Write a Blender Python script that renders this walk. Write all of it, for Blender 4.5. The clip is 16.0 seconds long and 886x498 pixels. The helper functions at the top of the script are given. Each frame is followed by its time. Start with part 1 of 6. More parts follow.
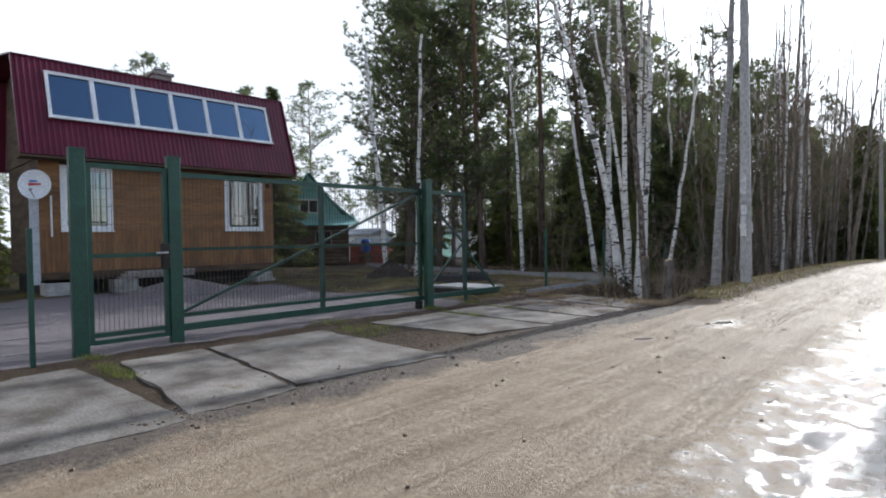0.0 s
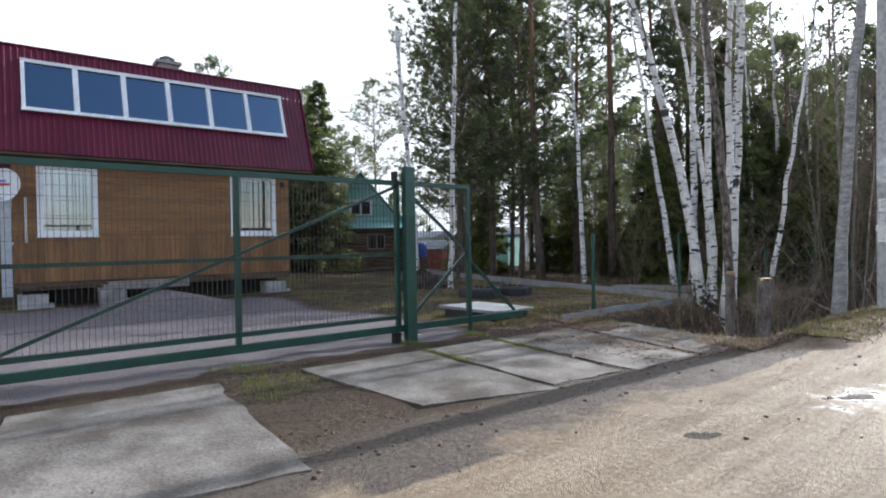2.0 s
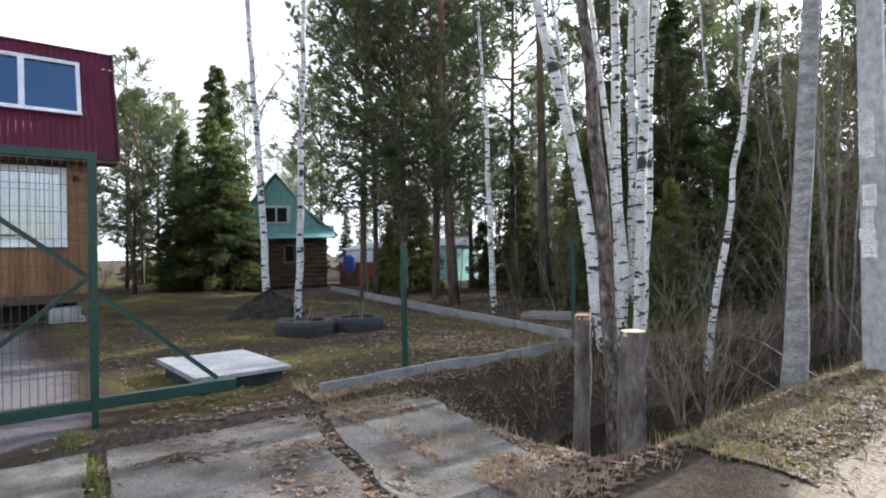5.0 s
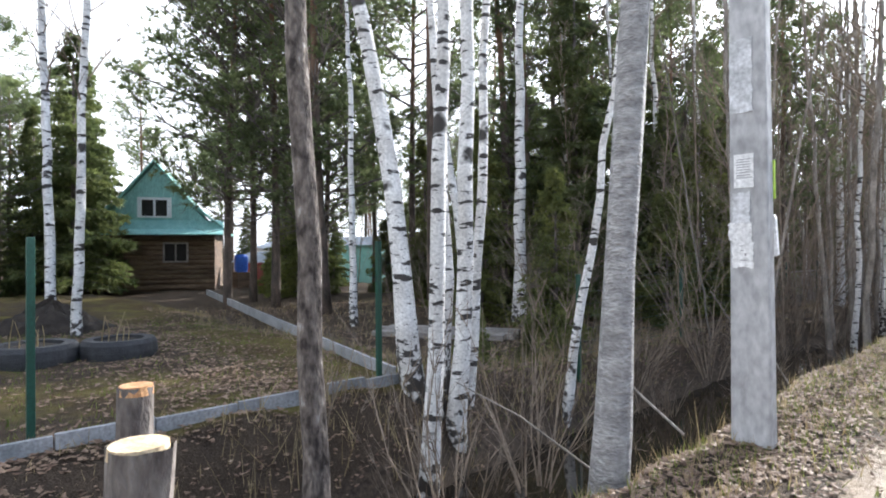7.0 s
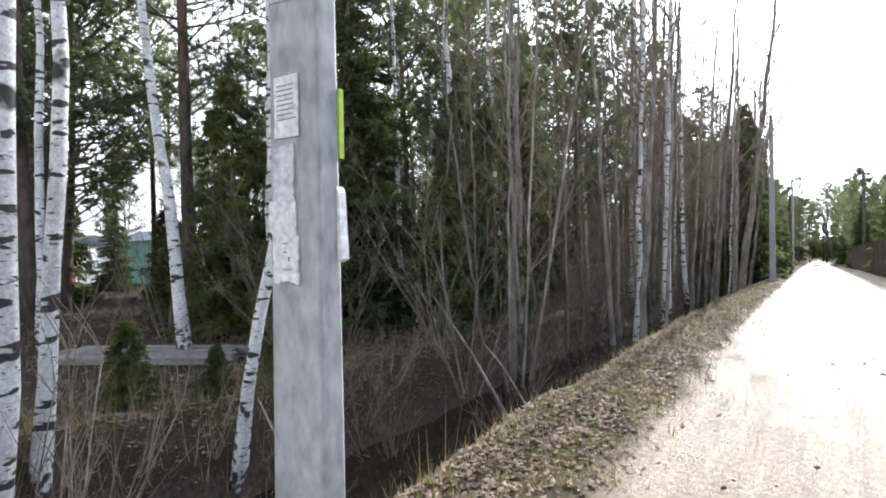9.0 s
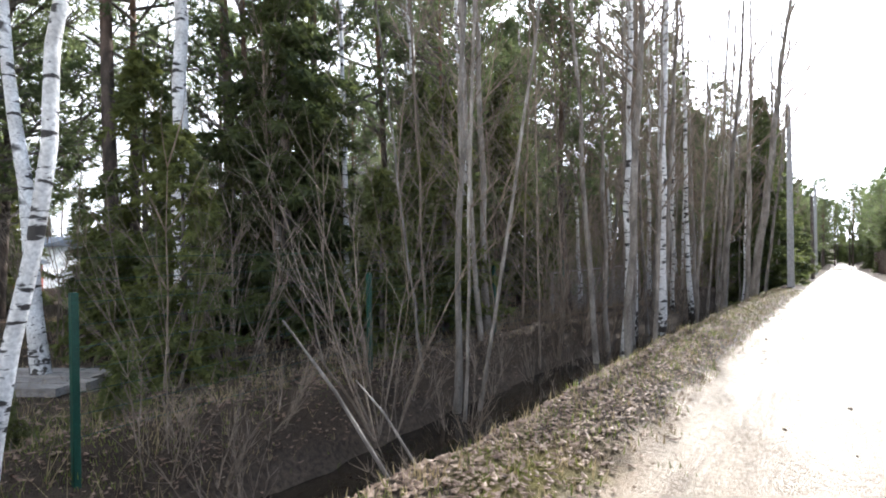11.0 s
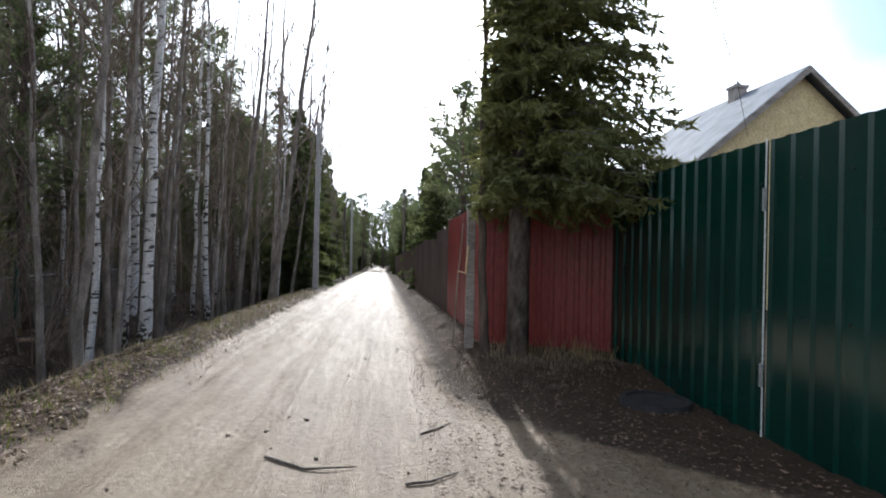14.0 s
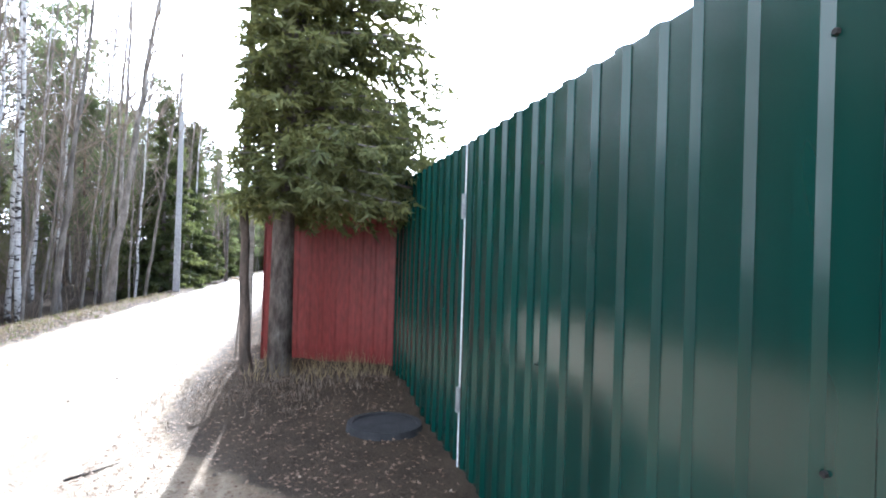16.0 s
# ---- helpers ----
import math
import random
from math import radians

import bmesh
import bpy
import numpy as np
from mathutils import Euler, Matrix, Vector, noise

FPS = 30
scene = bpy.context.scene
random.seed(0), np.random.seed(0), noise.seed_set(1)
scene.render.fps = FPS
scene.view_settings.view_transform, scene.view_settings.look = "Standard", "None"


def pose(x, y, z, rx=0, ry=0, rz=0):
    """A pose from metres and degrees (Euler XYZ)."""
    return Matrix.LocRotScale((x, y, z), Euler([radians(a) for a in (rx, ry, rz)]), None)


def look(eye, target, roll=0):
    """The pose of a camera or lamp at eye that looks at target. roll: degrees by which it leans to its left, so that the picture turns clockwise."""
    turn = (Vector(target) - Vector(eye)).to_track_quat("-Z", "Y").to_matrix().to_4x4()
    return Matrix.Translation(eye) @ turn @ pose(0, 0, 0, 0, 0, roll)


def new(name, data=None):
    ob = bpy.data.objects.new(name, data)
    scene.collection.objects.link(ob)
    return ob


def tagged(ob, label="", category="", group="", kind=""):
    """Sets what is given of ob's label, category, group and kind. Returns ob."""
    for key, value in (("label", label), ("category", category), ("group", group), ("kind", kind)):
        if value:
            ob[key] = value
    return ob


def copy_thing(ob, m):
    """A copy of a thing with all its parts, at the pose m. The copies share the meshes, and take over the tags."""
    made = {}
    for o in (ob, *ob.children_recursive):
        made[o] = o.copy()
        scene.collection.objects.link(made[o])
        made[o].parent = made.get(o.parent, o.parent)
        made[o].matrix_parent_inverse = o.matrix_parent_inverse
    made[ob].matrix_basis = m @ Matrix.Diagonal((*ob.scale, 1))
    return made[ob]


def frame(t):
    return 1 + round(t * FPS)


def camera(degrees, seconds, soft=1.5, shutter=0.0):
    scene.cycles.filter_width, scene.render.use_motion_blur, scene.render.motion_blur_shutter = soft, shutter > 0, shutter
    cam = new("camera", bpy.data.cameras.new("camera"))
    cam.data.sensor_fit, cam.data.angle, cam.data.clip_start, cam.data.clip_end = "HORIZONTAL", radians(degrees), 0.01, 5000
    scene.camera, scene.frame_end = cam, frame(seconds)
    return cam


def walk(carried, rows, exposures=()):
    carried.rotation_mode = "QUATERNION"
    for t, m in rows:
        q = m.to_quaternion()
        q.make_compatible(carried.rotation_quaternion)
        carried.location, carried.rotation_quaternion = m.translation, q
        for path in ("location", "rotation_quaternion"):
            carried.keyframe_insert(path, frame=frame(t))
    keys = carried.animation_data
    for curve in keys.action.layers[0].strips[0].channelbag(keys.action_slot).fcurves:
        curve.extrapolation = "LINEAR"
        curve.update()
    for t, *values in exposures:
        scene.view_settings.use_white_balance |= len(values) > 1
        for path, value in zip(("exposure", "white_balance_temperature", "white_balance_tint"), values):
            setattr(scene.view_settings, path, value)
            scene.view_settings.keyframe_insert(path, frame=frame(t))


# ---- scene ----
cam = camera(76.2, 16.0, soft=1.9)
PATH = [
    (0, (0.661, -0.175, 1.244), (-0.712, 1.279, 1.208), -1.0),
    (0.5, (0.356, 0.506, 1.282), (-1.127, 1.847, 1.246), -1.0),
    (1, (0.083, 1.215, 1.31), (-1.477, 2.465, 1.281), -0.9),
    (1.5, (-0.158, 1.982, 1.295), (-1.73, 3.219, 1.268), -0.9),
    (2, (-0.34, 2.791, 1.316), (-1.922, 4.013, 1.292), -1.0),
    (2.5, (-0.539, 3.582, 1.307), (-2.132, 4.791, 1.283), -1.1),
    (3, (-0.737, 4.34, 1.26), (-2.34, 5.536, 1.241), -1.1),
    (3.5, (-0.964, 5.145, 1.219), (-2.567, 6.341, 1.213), -0.7),
    (5.8, (-1.687, 8.695, 1.337), (-3.251, 9.941, 1.347), -1.0),
    (6, (-1.745, 9.004, 1.304), (-3.308, 10.252, 1.305), -0.7),
    (6.5, (-1.841, 9.666, 1.321), (-3.362, 10.965, 1.321), -0.6),
    (7, (-1.916, 10.337, 1.294), (-3.39, 11.688, 1.309), -0.4),
    (7.5, (-1.965, 11.102, 1.266), (-3.349, 12.546, 1.289), -0.5),
    (8, (-1.934, 11.7, 1.301), (-3.243, 13.212, 1.319), -0.7),
    (8.5, (-1.887, 12.259, 1.329), (-3.051, 13.886, 1.322), -0.9),
    (9, (-1.738, 12.776, 1.311), (-2.836, 14.448, 1.299), -0.9),
    (9.5, (-1.707, 13.398, 1.344), (-2.739, 15.111, 1.325), -0.5),
    (10, (-1.61, 13.806, 1.346), (-2.638, 15.521, 1.325), -1.2),
    (10.2, (-1.641, 14.011, 1.297), (-2.703, 15.706, 1.284), -1.1),
    (12.3, (-1.544, 15.226, 1.285), (-2.723, 16.842, 1.281), -0.8),
    (12.5, (-1.486, 15.341, 1.299), (-2.563, 17.026, 1.295), -0.8),
    (13, (-1.246, 15.699, 1.316), (-1.96, 17.567, 1.294), -0.1),
    (13.5, (-0.929, 15.801, 1.292), (-1.073, 17.795, 1.28), 0.6),
    (14, (-0.51, 15.933, 1.336), (-0.296, 17.922, 1.34), 1.2),
    (14.5, (-0.015, 15.958, 1.358), (0.475, 17.897, 1.375), 1.3),
    (15, (0.432, 15.997, 1.413), (1.05, 17.899, 1.431), 1.2),
    (15.5, (0.831, 16.154, 1.418), (1.425, 18.064, 1.432), 1.6),
    (16, (1.135, 16.176, 1.44), (1.636, 18.112, 1.452), 1.8),
]
EXPOSURES = [(0, 0.1, 6050, 10), (0.6, 0.4, 6050, 10), (2, 0.5, 6050, 10), (3.5, 0.65, 6050, 10), (6, 1.1, 6150, 10), (7, 1.28, 6150, 10), (9, 1.1, 6100, 10), (10.2, 1.25, 6100, 10), (12.5, 1.45, 6150, 10),
             (13.5, 0.6, 6100, 10), (14, 0.25, 6000, 10), (14.5, -0.2, 5900, 10), (15, 0.65, 5700, 10), (15.5, 1.6, 5600, 10), (16, 2.1, 5600, 10)]
walk(cam, [(t, look(e, g, r)) for t, e, g, r in PATH], EXPOSURES)

# ---------------------------------------------------------------- world, sun
SUN_EL, SUN_AZ = 27.0, 2.0            # degrees; azimuth to the right of the road's direction (+y)
wd = bpy.data.worlds.new("sky")
scene.world = wd
wd.use_nodes = True
nt = wd.node_tree
sky = nt.nodes.new("ShaderNodeTexSky")
sky.sky_type, sky.sun_disc = "NISHITA", False
sky.sun_elevation, sky.sun_rotation = radians(SUN_EL), radians(SUN_AZ)
tc = nt.nodes.new("ShaderNodeTexCoord")
cl = nt.nodes.new("ShaderNodeTexNoise")
cl.inputs["Scale"].default_value, cl.inputs["Detail"].default_value = 2.2, 8
rp = nt.nodes.new("ShaderNodeValToRGB")
rp.color_ramp.elements[0].position, rp.color_ramp.elements[1].position = 0.26, 0.47
mx = nt.nodes.new("ShaderNodeMixRGB")
mx.inputs[2].default_value = (7.7, 7.95, 8.3, 1)
nt.links.new(tc.outputs["Generated"], cl.inputs["Vector"])
sx = nt.nodes.new("ShaderNodeSeparateXYZ")
clear = nt.nodes.new("ShaderNodeMath")
clear.operation, clear.inputs[1].default_value = "MULTIPLY_ADD", -0.22
nt.links.new(tc.outputs["Generated"], sx.inputs["Vector"])
nt.links.new(sx.outputs["X"], clear.inputs[0])
nt.links.new(cl.outputs["Fac"], clear.inputs[2])
high = nt.nodes.new("ShaderNodeMath")
high.operation, high.inputs[1].default_value = "MULTIPLY_ADD", -0.40
low = nt.nodes.new("ShaderNodeMath")
low.operation, low.inputs[1].default_value = "ADD", 0.12
nt.links.new(sx.outputs["Z"], high.inputs[0])
nt.links.new(clear.outputs["Value"], high.inputs[2])
nt.links.new(high.outputs["Value"], low.inputs[0])
nt.links.new(low.outputs["Value"], rp.inputs["Fac"])
nt.links.new(rp.outputs["Color"], mx.inputs[0])
nt.links.new(sky.outputs["Color"], mx.inputs[1])
# thin cloud glows towards the sun
SUNV = (math.sin(radians(SUN_AZ)) * math.cos(radians(SUN_EL)), math.cos(radians(SUN_AZ)) * math.cos(radians(SUN_EL)), math.sin(radians(SUN_EL)))
dt, pw, ma, gl = nt.nodes.new("ShaderNodeVectorMath"), nt.nodes.new("ShaderNodeMath"), nt.nodes.new("ShaderNodeMath"), nt.nodes.new("ShaderNodeVectorMath")
dt.operation, pw.operation, ma.operation, gl.operation = "DOT_PRODUCT", "POWER", "MULTIPLY_ADD", "SCALE"
dt.inputs[1].default_value = SUNV
pw.use_clamp = True
pw.inputs[1].default_value, ma.inputs[1].default_value, ma.inputs[2].default_value = 9.0, 3.6, 1.0
mxp = nt.nodes.new("ShaderNodeMath")
mxp.operation, mxp.inputs[1].default_value = "MAXIMUM", 0.0
nt.links.new(tc.outputs["Generated"], dt.inputs[0])
nt.links.new(dt.outputs["Value"], mxp.inputs[0])
nt.links.new(mxp.outputs[0], pw.inputs[0])
nt.links.new(pw.outputs[0], ma.inputs[0])
nt.links.new(mx.outputs["Color"], gl.inputs[0])
nt.links.new(ma.outputs[0], gl.inputs["Scale"])
bg = nt.nodes["Background"]
nt.links.new(gl.outputs["Vector"], bg.inputs["Color"])
bg.inputs["Strength"].default_value = 0.13
sl = bpy.data.lights.new("sun", "SUN")
sl.energy, sl.angle, sl.color = 5.0, radians(0.6), (1.0, 0.95, 0.88)
so = new("sun", sl)
sv = Vector((math.sin(radians(SUN_AZ)) * math.cos(radians(SUN_EL)),
             math.cos(radians(SUN_AZ)) * math.cos(radians(SUN_EL)), math.sin(radians(SUN_EL))))
so.rotation_euler = sv.to_track_quat("Z", "Y").to_euler()
so.location = (0, 0, 40)

# ---------------------------------------------------------------- materials


def mat(name, a, b, scale=4.0, rough=0.8, bump=0.3, fine=60.0, metal=0.0, stretch=(1, 1, 1), c=None, rnd=0.0, spec=0.5,
        trans=0.0):
    """Two colours mixed by coarse noise, a third by a second noise, fine grain in value and bump."""
    m = bpy.data.materials.new(name)
    m.use_nodes = True
    n, l = m.node_tree.nodes, m.node_tree.links
    p = n["Principled BSDF"]
    co = n.new("ShaderNodeTexCoord")
    mp = n.new("ShaderNodeMapping")
    mp.inputs["Scale"].default_value = stretch
    l.new(co.outputs["Object"], mp.inputs["Vector"])
    n1, n2 = n.new("ShaderNodeTexNoise"), n.new("ShaderNodeTexNoise")
    n1.inputs["Scale"].default_value, n1.inputs["Detail"].default_value = scale, 5
    n2.inputs["Scale"].default_value, n2.inputs["Detail"].default_value = fine, 3
    l.new(mp.outputs["Vector"], n1.inputs["Vector"])
    l.new(mp.outputs["Vector"], n2.inputs["Vector"])
    r1 = n.new("ShaderNodeValToRGB")
    r1.color_ramp.elements[0].position, r1.color_ramp.elements[1].position = 0.35, 0.65
    r1.color_ramp.elements[0].color, r1.color_ramp.elements[1].color = (*a, 1), (*b, 1)
    if c:
        e = r1.color_ramp.elements.new(0.75)
        e.color = (*c, 1)
    l.new(n1.outputs["Fac"], r1.inputs["Fac"])
    hs = n.new("ShaderNodeHueSaturation")
    mr = n.new("ShaderNodeMapRange")
    mr.inputs["From Min"].default_value, mr.inputs["From Max"].default_value = 0.3, 0.7
    mr.inputs["To Min"].default_value, mr.inputs["To Max"].default_value = 0.75, 1.25
    l.new(n2.outputs["Fac"], mr.inputs["Value"])
    l.new(r1.outputs["Color"], hs.inputs["Color"])
    l.new(mr.outputs["Result"], hs.inputs["Value"])
    out = hs.outputs["Color"]
    if rnd:
        oi, h2, m2 = n.new("ShaderNodeObjectInfo"), n.new("ShaderNodeHueSaturation"), n.new("ShaderNodeMapRange")
        m2.inputs["To Min"].default_value, m2.inputs["To Max"].default_value = 1 - rnd, 1 + rnd
        l.new(oi.outputs["Random"], m2.inputs["Value"])
        l.new(m2.outputs["Result"], h2.inputs["Value"])
        l.new(out, h2.inputs["Color"])
        out = h2.outputs["Color"]
    l.new(out, p.inputs["Base Color"])
    p.inputs["Roughness"].default_value, p.inputs["Metallic"].default_value = rough, metal
    p.inputs["Specular IOR Level"].default_value = spec
    if bump:
        bp, ad = n.new("ShaderNodeBump"), n.new("ShaderNodeMath")
        bp.inputs["Strength"].default_value, bp.inputs["Distance"].default_value = bump, 0.02
        ad.operation = "ADD"
        l.new(n1.outputs["Fac"], ad.inputs[0])
        l.new(n2.outputs["Fac"], ad.inputs[1])
        l.new(ad.outputs["Value"], bp.inputs["Height"])
        l.new(bp.outputs["Normal"], p.inputs["Normal"])
    if trans:
        tr, ms = n.new("ShaderNodeBsdfTranslucent"), n.new("ShaderNodeMixShader")
        l.new(out, tr.inputs["Color"])
        ms.inputs[0].default_value = trans
        l.new(p.outputs[0], ms.inputs[1])
        l.new(tr.outputs[0], ms.inputs[2])
        l.new(ms.outputs[0], n["Material Output"].inputs["Surface"])
    return m


def birch_bark():
    """White papery bark with dark lenticel bands and black fissured patches low on the stem."""
    m = mat("birch_bark", (0.50, 0.48, 0.46), (0.74, 0.73, 0.715), 3, 0.7, 0.35, 40)
    n, l = m.node_tree.nodes, m.node_tree.links
    p = n["Principled BSDF"]
    src = p.inputs["Base Color"].links[0].from_socket
    co, last = n.new("ShaderNodeTexCoord"), src
    for sc, lo, hi, st in ((1.0, 0.575, 0.612, (4.5, 4.5, 15)), (1.0, 0.66, 0.70, (14, 14, 60)), (1.0, 0.64, 0.70, (2.2, 2.2, 3))):
        mp, nz, rm, mi = n.new("ShaderNodeMapping"), n.new("ShaderNodeTexNoise"), n.new("ShaderNodeValToRGB"), n.new("ShaderNodeMixRGB")
        mp.inputs["Scale"].default_value = st
        nz.inputs["Scale"].default_value, nz.inputs["Detail"].default_value = sc, 3
        rm.color_ramp.elements[0].position, rm.color_ramp.elements[1].position = lo, hi
        mi.inputs[2].default_value = (0.035, 0.03, 0.027, 1)
        l.new(co.outputs["Object"], mp.inputs["Vector"])
        l.new(mp.outputs["Vector"], nz.inputs["Vector"])
        l.new(nz.outputs["Fac"], rm.inputs["Fac"])
        l.new(rm.outputs["Color"], mi.inputs[0])
        l.new(last, mi.inputs[1])
        last = mi.outputs["Color"]
    # black fissured bark round the foot of old stems
    sp, mr, nz, ad, rm, mi = (n.new("ShaderNodeSeparateXYZ"), n.new("ShaderNodeMapRange"), n.new("ShaderNodeTexNoise"), n.new("ShaderNodeMath"),
                              n.new("ShaderNodeValToRGB"), n.new("ShaderNodeMixRGB"))
    mr.inputs["From Min"].default_value, mr.inputs["From Max"].default_value = 0.0, 0.9
    mr.inputs["To Min"].default_value, mr.inputs["To Max"].default_value = 0.16, -0.25
    nz.inputs["Scale"].default_value = 13.0
    ad.operation = "ADD"
    rm.color_ramp.elements[0].position, rm.color_ramp.elements[1].position = 0.54, 0.62
    mi.inputs[2].default_value = (0.045, 0.038, 0.033, 1)
    l.new(co.outputs["Object"], sp.inputs["Vector"])
    l.new(sp.outputs["Z"], mr.inputs["Value"])
    l.new(co.outputs["Object"], nz.inputs["Vector"])
    l.new(nz.outputs["Fac"], ad.inputs[0])
    l.new(mr.outputs["Result"], ad.inputs[1])
    l.new(ad.outputs["Value"], rm.inputs["Fac"])
    l.new(rm.outputs["Color"], mi.inputs[0])
    l.new(last, mi.inputs[1])
    l.new(mi.outputs["Color"], p.inputs["Base Color"])
    return m


def pine_bark():
    """Grey brown plates below, orange flaky bark above."""
    m = mat("pine_bark", (0.05, 0.04, 0.033), (0.13, 0.095, 0.075), 9, 0.9, 0.8, 45, stretch=(1, 1, 0.35))
    n, l = m.node_tree.nodes, m.node_tree.links
    p = n["Principled BSDF"]
    src = p.inputs["Base Color"].links[0].from_socket
    co, sp, mr, mi = n.new("ShaderNodeTexCoord"), n.new("ShaderNodeSeparateXYZ"), n.new("ShaderNodeMapRange"), n.new("ShaderNodeMixRGB")
    mr.inputs["From Min"].default_value, mr.inputs["From Max"].default_value = 4.5, 9.0
    mr.inputs["To Max"].default_value = 0.75
    mi.inputs[2].default_value = (0.26, 0.125, 0.062, 1)
    l.new(co.outputs["Object"], sp.inputs["Vector"])
    l.new(sp.outputs["Z"], mr.inputs["Value"])
    l.new(mr.outputs["Result"], mi.inputs[0])
    l.new(src, mi.inputs[1])
    l.new(mi.outputs["Color"], p.inputs["Base Color"])
    return m


def glass_mat(name, tint=(0.8, 0.86, 0.9), rough=0.02, ior=3.2, gloss_tint=(1, 1, 1)):
    m = bpy.data.materials.new(name)
    m.use_nodes = True
    n, l = m.node_tree.nodes, m.node_tree.links
    g, t, mxs, fr = n.new("ShaderNodeBsdfGlossy"), n.new("ShaderNodeBsdfTransparent"), n.new("ShaderNodeMixShader"), n.new("ShaderNodeFresnel")
    g.inputs["Roughness"].default_value = rough
    t.inputs["Color"].default_value = (*tint, 1)
    fr.inputs["IOR"].default_value = ior
    g.inputs["Color"].default_value = (*gloss_tint, 1)
    l.new(fr.outputs[0], mxs.inputs[0])
    l.new(t.outputs[0], mxs.inputs[1])
    l.new(g.outputs[0], mxs.inputs[2])
    l.new(mxs.outputs[0], n["Material Output"].inputs["Surface"])
    return m


BIRCH, PINE_BARK = birch_bark(), pine_bark()
ASPEN = mat("aspen_bark", (0.21, 0.205, 0.205), (0.40, 0.39, 0.385), 8, 0.85, 1.0, 34, stretch=(1, 1, 2.2), c=(0.12, 0.112, 0.105))
DARKBARK = mat("dark_bark", (0.07, 0.055, 0.05), (0.20, 0.175, 0.155), 11, 0.95, 1.0, 50, stretch=(1, 1, 0.4), c=(0.30, 0.29, 0.27))
GREYBARK = mat("alder_bark", (0.13, 0.110, 0.092), (0.30, 0.265, 0.23), 8, 0.9, 0.5, 60, stretch=(1, 1, 0.4), c=(0.44, 0.42, 0.39), rnd=0.3)
TWIG = mat("twig_bark", (0.145, 0.110, 0.082), (0.28, 0.222, 0.170), 6, 0.9, 0.0, 30, rnd=0.25)
CUTWOOD = mat("cut_wood", (0.50, 0.36, 0.20), (0.66, 0.52, 0.34), 14, 0.8, 0.3, 80)
ORANGECUT = mat("alder_cut_wood", (0.42, 0.20, 0.08), (0.55, 0.32, 0.16), 14, 0.8, 0.3, 80)
PINE_N = mat("pine_needles", (0.115, 0.148, 0.064), (0.205, 0.238, 0.108), 0.8, 0.6, 0.0, 12, rnd=0.25, trans=0.62)
SPRUCE_N = mat("spruce_needles", (0.072, 0.096, 0.036), (0.155, 0.178, 0.060), 0.9, 0.6, 0.0, 12, rnd=0.25, trans=0.6)
YSPRUCE_N = mat("young_spruce_needles", (0.092, 0.112, 0.034), (0.190, 0.202, 0.060), 1.1, 0.6, 0.0, 12, rnd=0.3, trans=0.55)
LEAF = mat("dead_leaves", (0.115, 0.066, 0.042), (0.27, 0.185, 0.125), 14.0, 0.75, 0.0, 45, c=(0.46, 0.38, 0.30), trans=0.12)
STRAW = mat("dry_grass", (0.24, 0.18, 0.09), (0.40, 0.32, 0.18), 3, 0.8, 0.0, 20, trans=0.3)
GRASS = mat("green_grass", (0.09, 0.12, 0.022), (0.20, 0.22, 0.05), 3, 0.7, 0.0, 20, trans=0.35)
CONC = mat("concrete", (0.095, 0.089, 0.082), (0.180, 0.170, 0.157), 1.1, 0.9, 0.5, 26, c=(0.10, 0.078, 0.06), rnd=0.14)
POLEC = mat("pole_concrete", (0.33, 0.33, 0.335), (0.43, 0.43, 0.435), 1.6, 0.8, 0.12, 22, c=(0.50, 0.50, 0.50), stretch=(1, 1, 0.5))
SLABC = mat("worn_slab_concrete", (0.062, 0.050, 0.040), (0.195, 0.180, 0.162), 2.1, 0.9, 0.45, 42, c=(0.125, 0.098, 0.072), rnd=0.10)
CLOD = mat("earth_clods", (0.07, 0.052, 0.04), (0.15, 0.115, 0.085), 6, 0.95, 0.6, 40)
GREENP = mat("green_paint", (0.006, 0.042, 0.029), (0.010, 0.062, 0.042), 5, 0.42, 0.12, 50)
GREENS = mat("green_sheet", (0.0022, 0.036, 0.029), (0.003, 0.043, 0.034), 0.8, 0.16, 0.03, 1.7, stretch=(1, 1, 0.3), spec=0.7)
REDS = mat("red_sheet", (0.17, 0.022, 0.020), (0.23, 0.034, 0.030), 1.5, 0.42, 0.08, 30, stretch=(1, 1, 0.3))
ROOFR = mat("maroon_roof_sheet", (0.100, 0.006, 0.022), (0.140, 0.010, 0.032), 1.5, 0.38, 0.06, 30)
WOODW = mat("varnished_boards", (0.17, 0.078, 0.026), (0.28, 0.135, 0.048), 3, 0.6, 0.4, 30, stretch=(1, 0.12, 1), rnd=0.10)
WOODV = mat("varnished_upright_boards", (0.17, 0.078, 0.026), (0.28, 0.135, 0.048), 3, 0.6, 0.4, 30, stretch=(1, 1, 0.12), rnd=0.10)
# dark wood; on the house's -y end it also paints the shade
DARKW = mat("dark_wood_and_gable_shade", (0.055, 0.035, 0.022), (0.13, 0.085, 0.052), 5, 0.85, 0.5, 30, stretch=(0.2, 0.2, 1))
LOGW = mat("brown_logs", (0.105, 0.068, 0.042), (0.21, 0.145, 0.092), 5, 0.85, 0.5, 30, stretch=(0.2, 0.2, 1), rnd=0.2)
BLOCKC = mat("pale_foundation_block", (0.30, 0.295, 0.285), (0.46, 0.45, 0.44), 4, 0.9, 0.4, 40, rnd=0.15)
WHITEP = mat("white_frame", (0.74, 0.75, 0.77), (0.82, 0.83, 0.84), 4, 0.45, 0.06, 40)
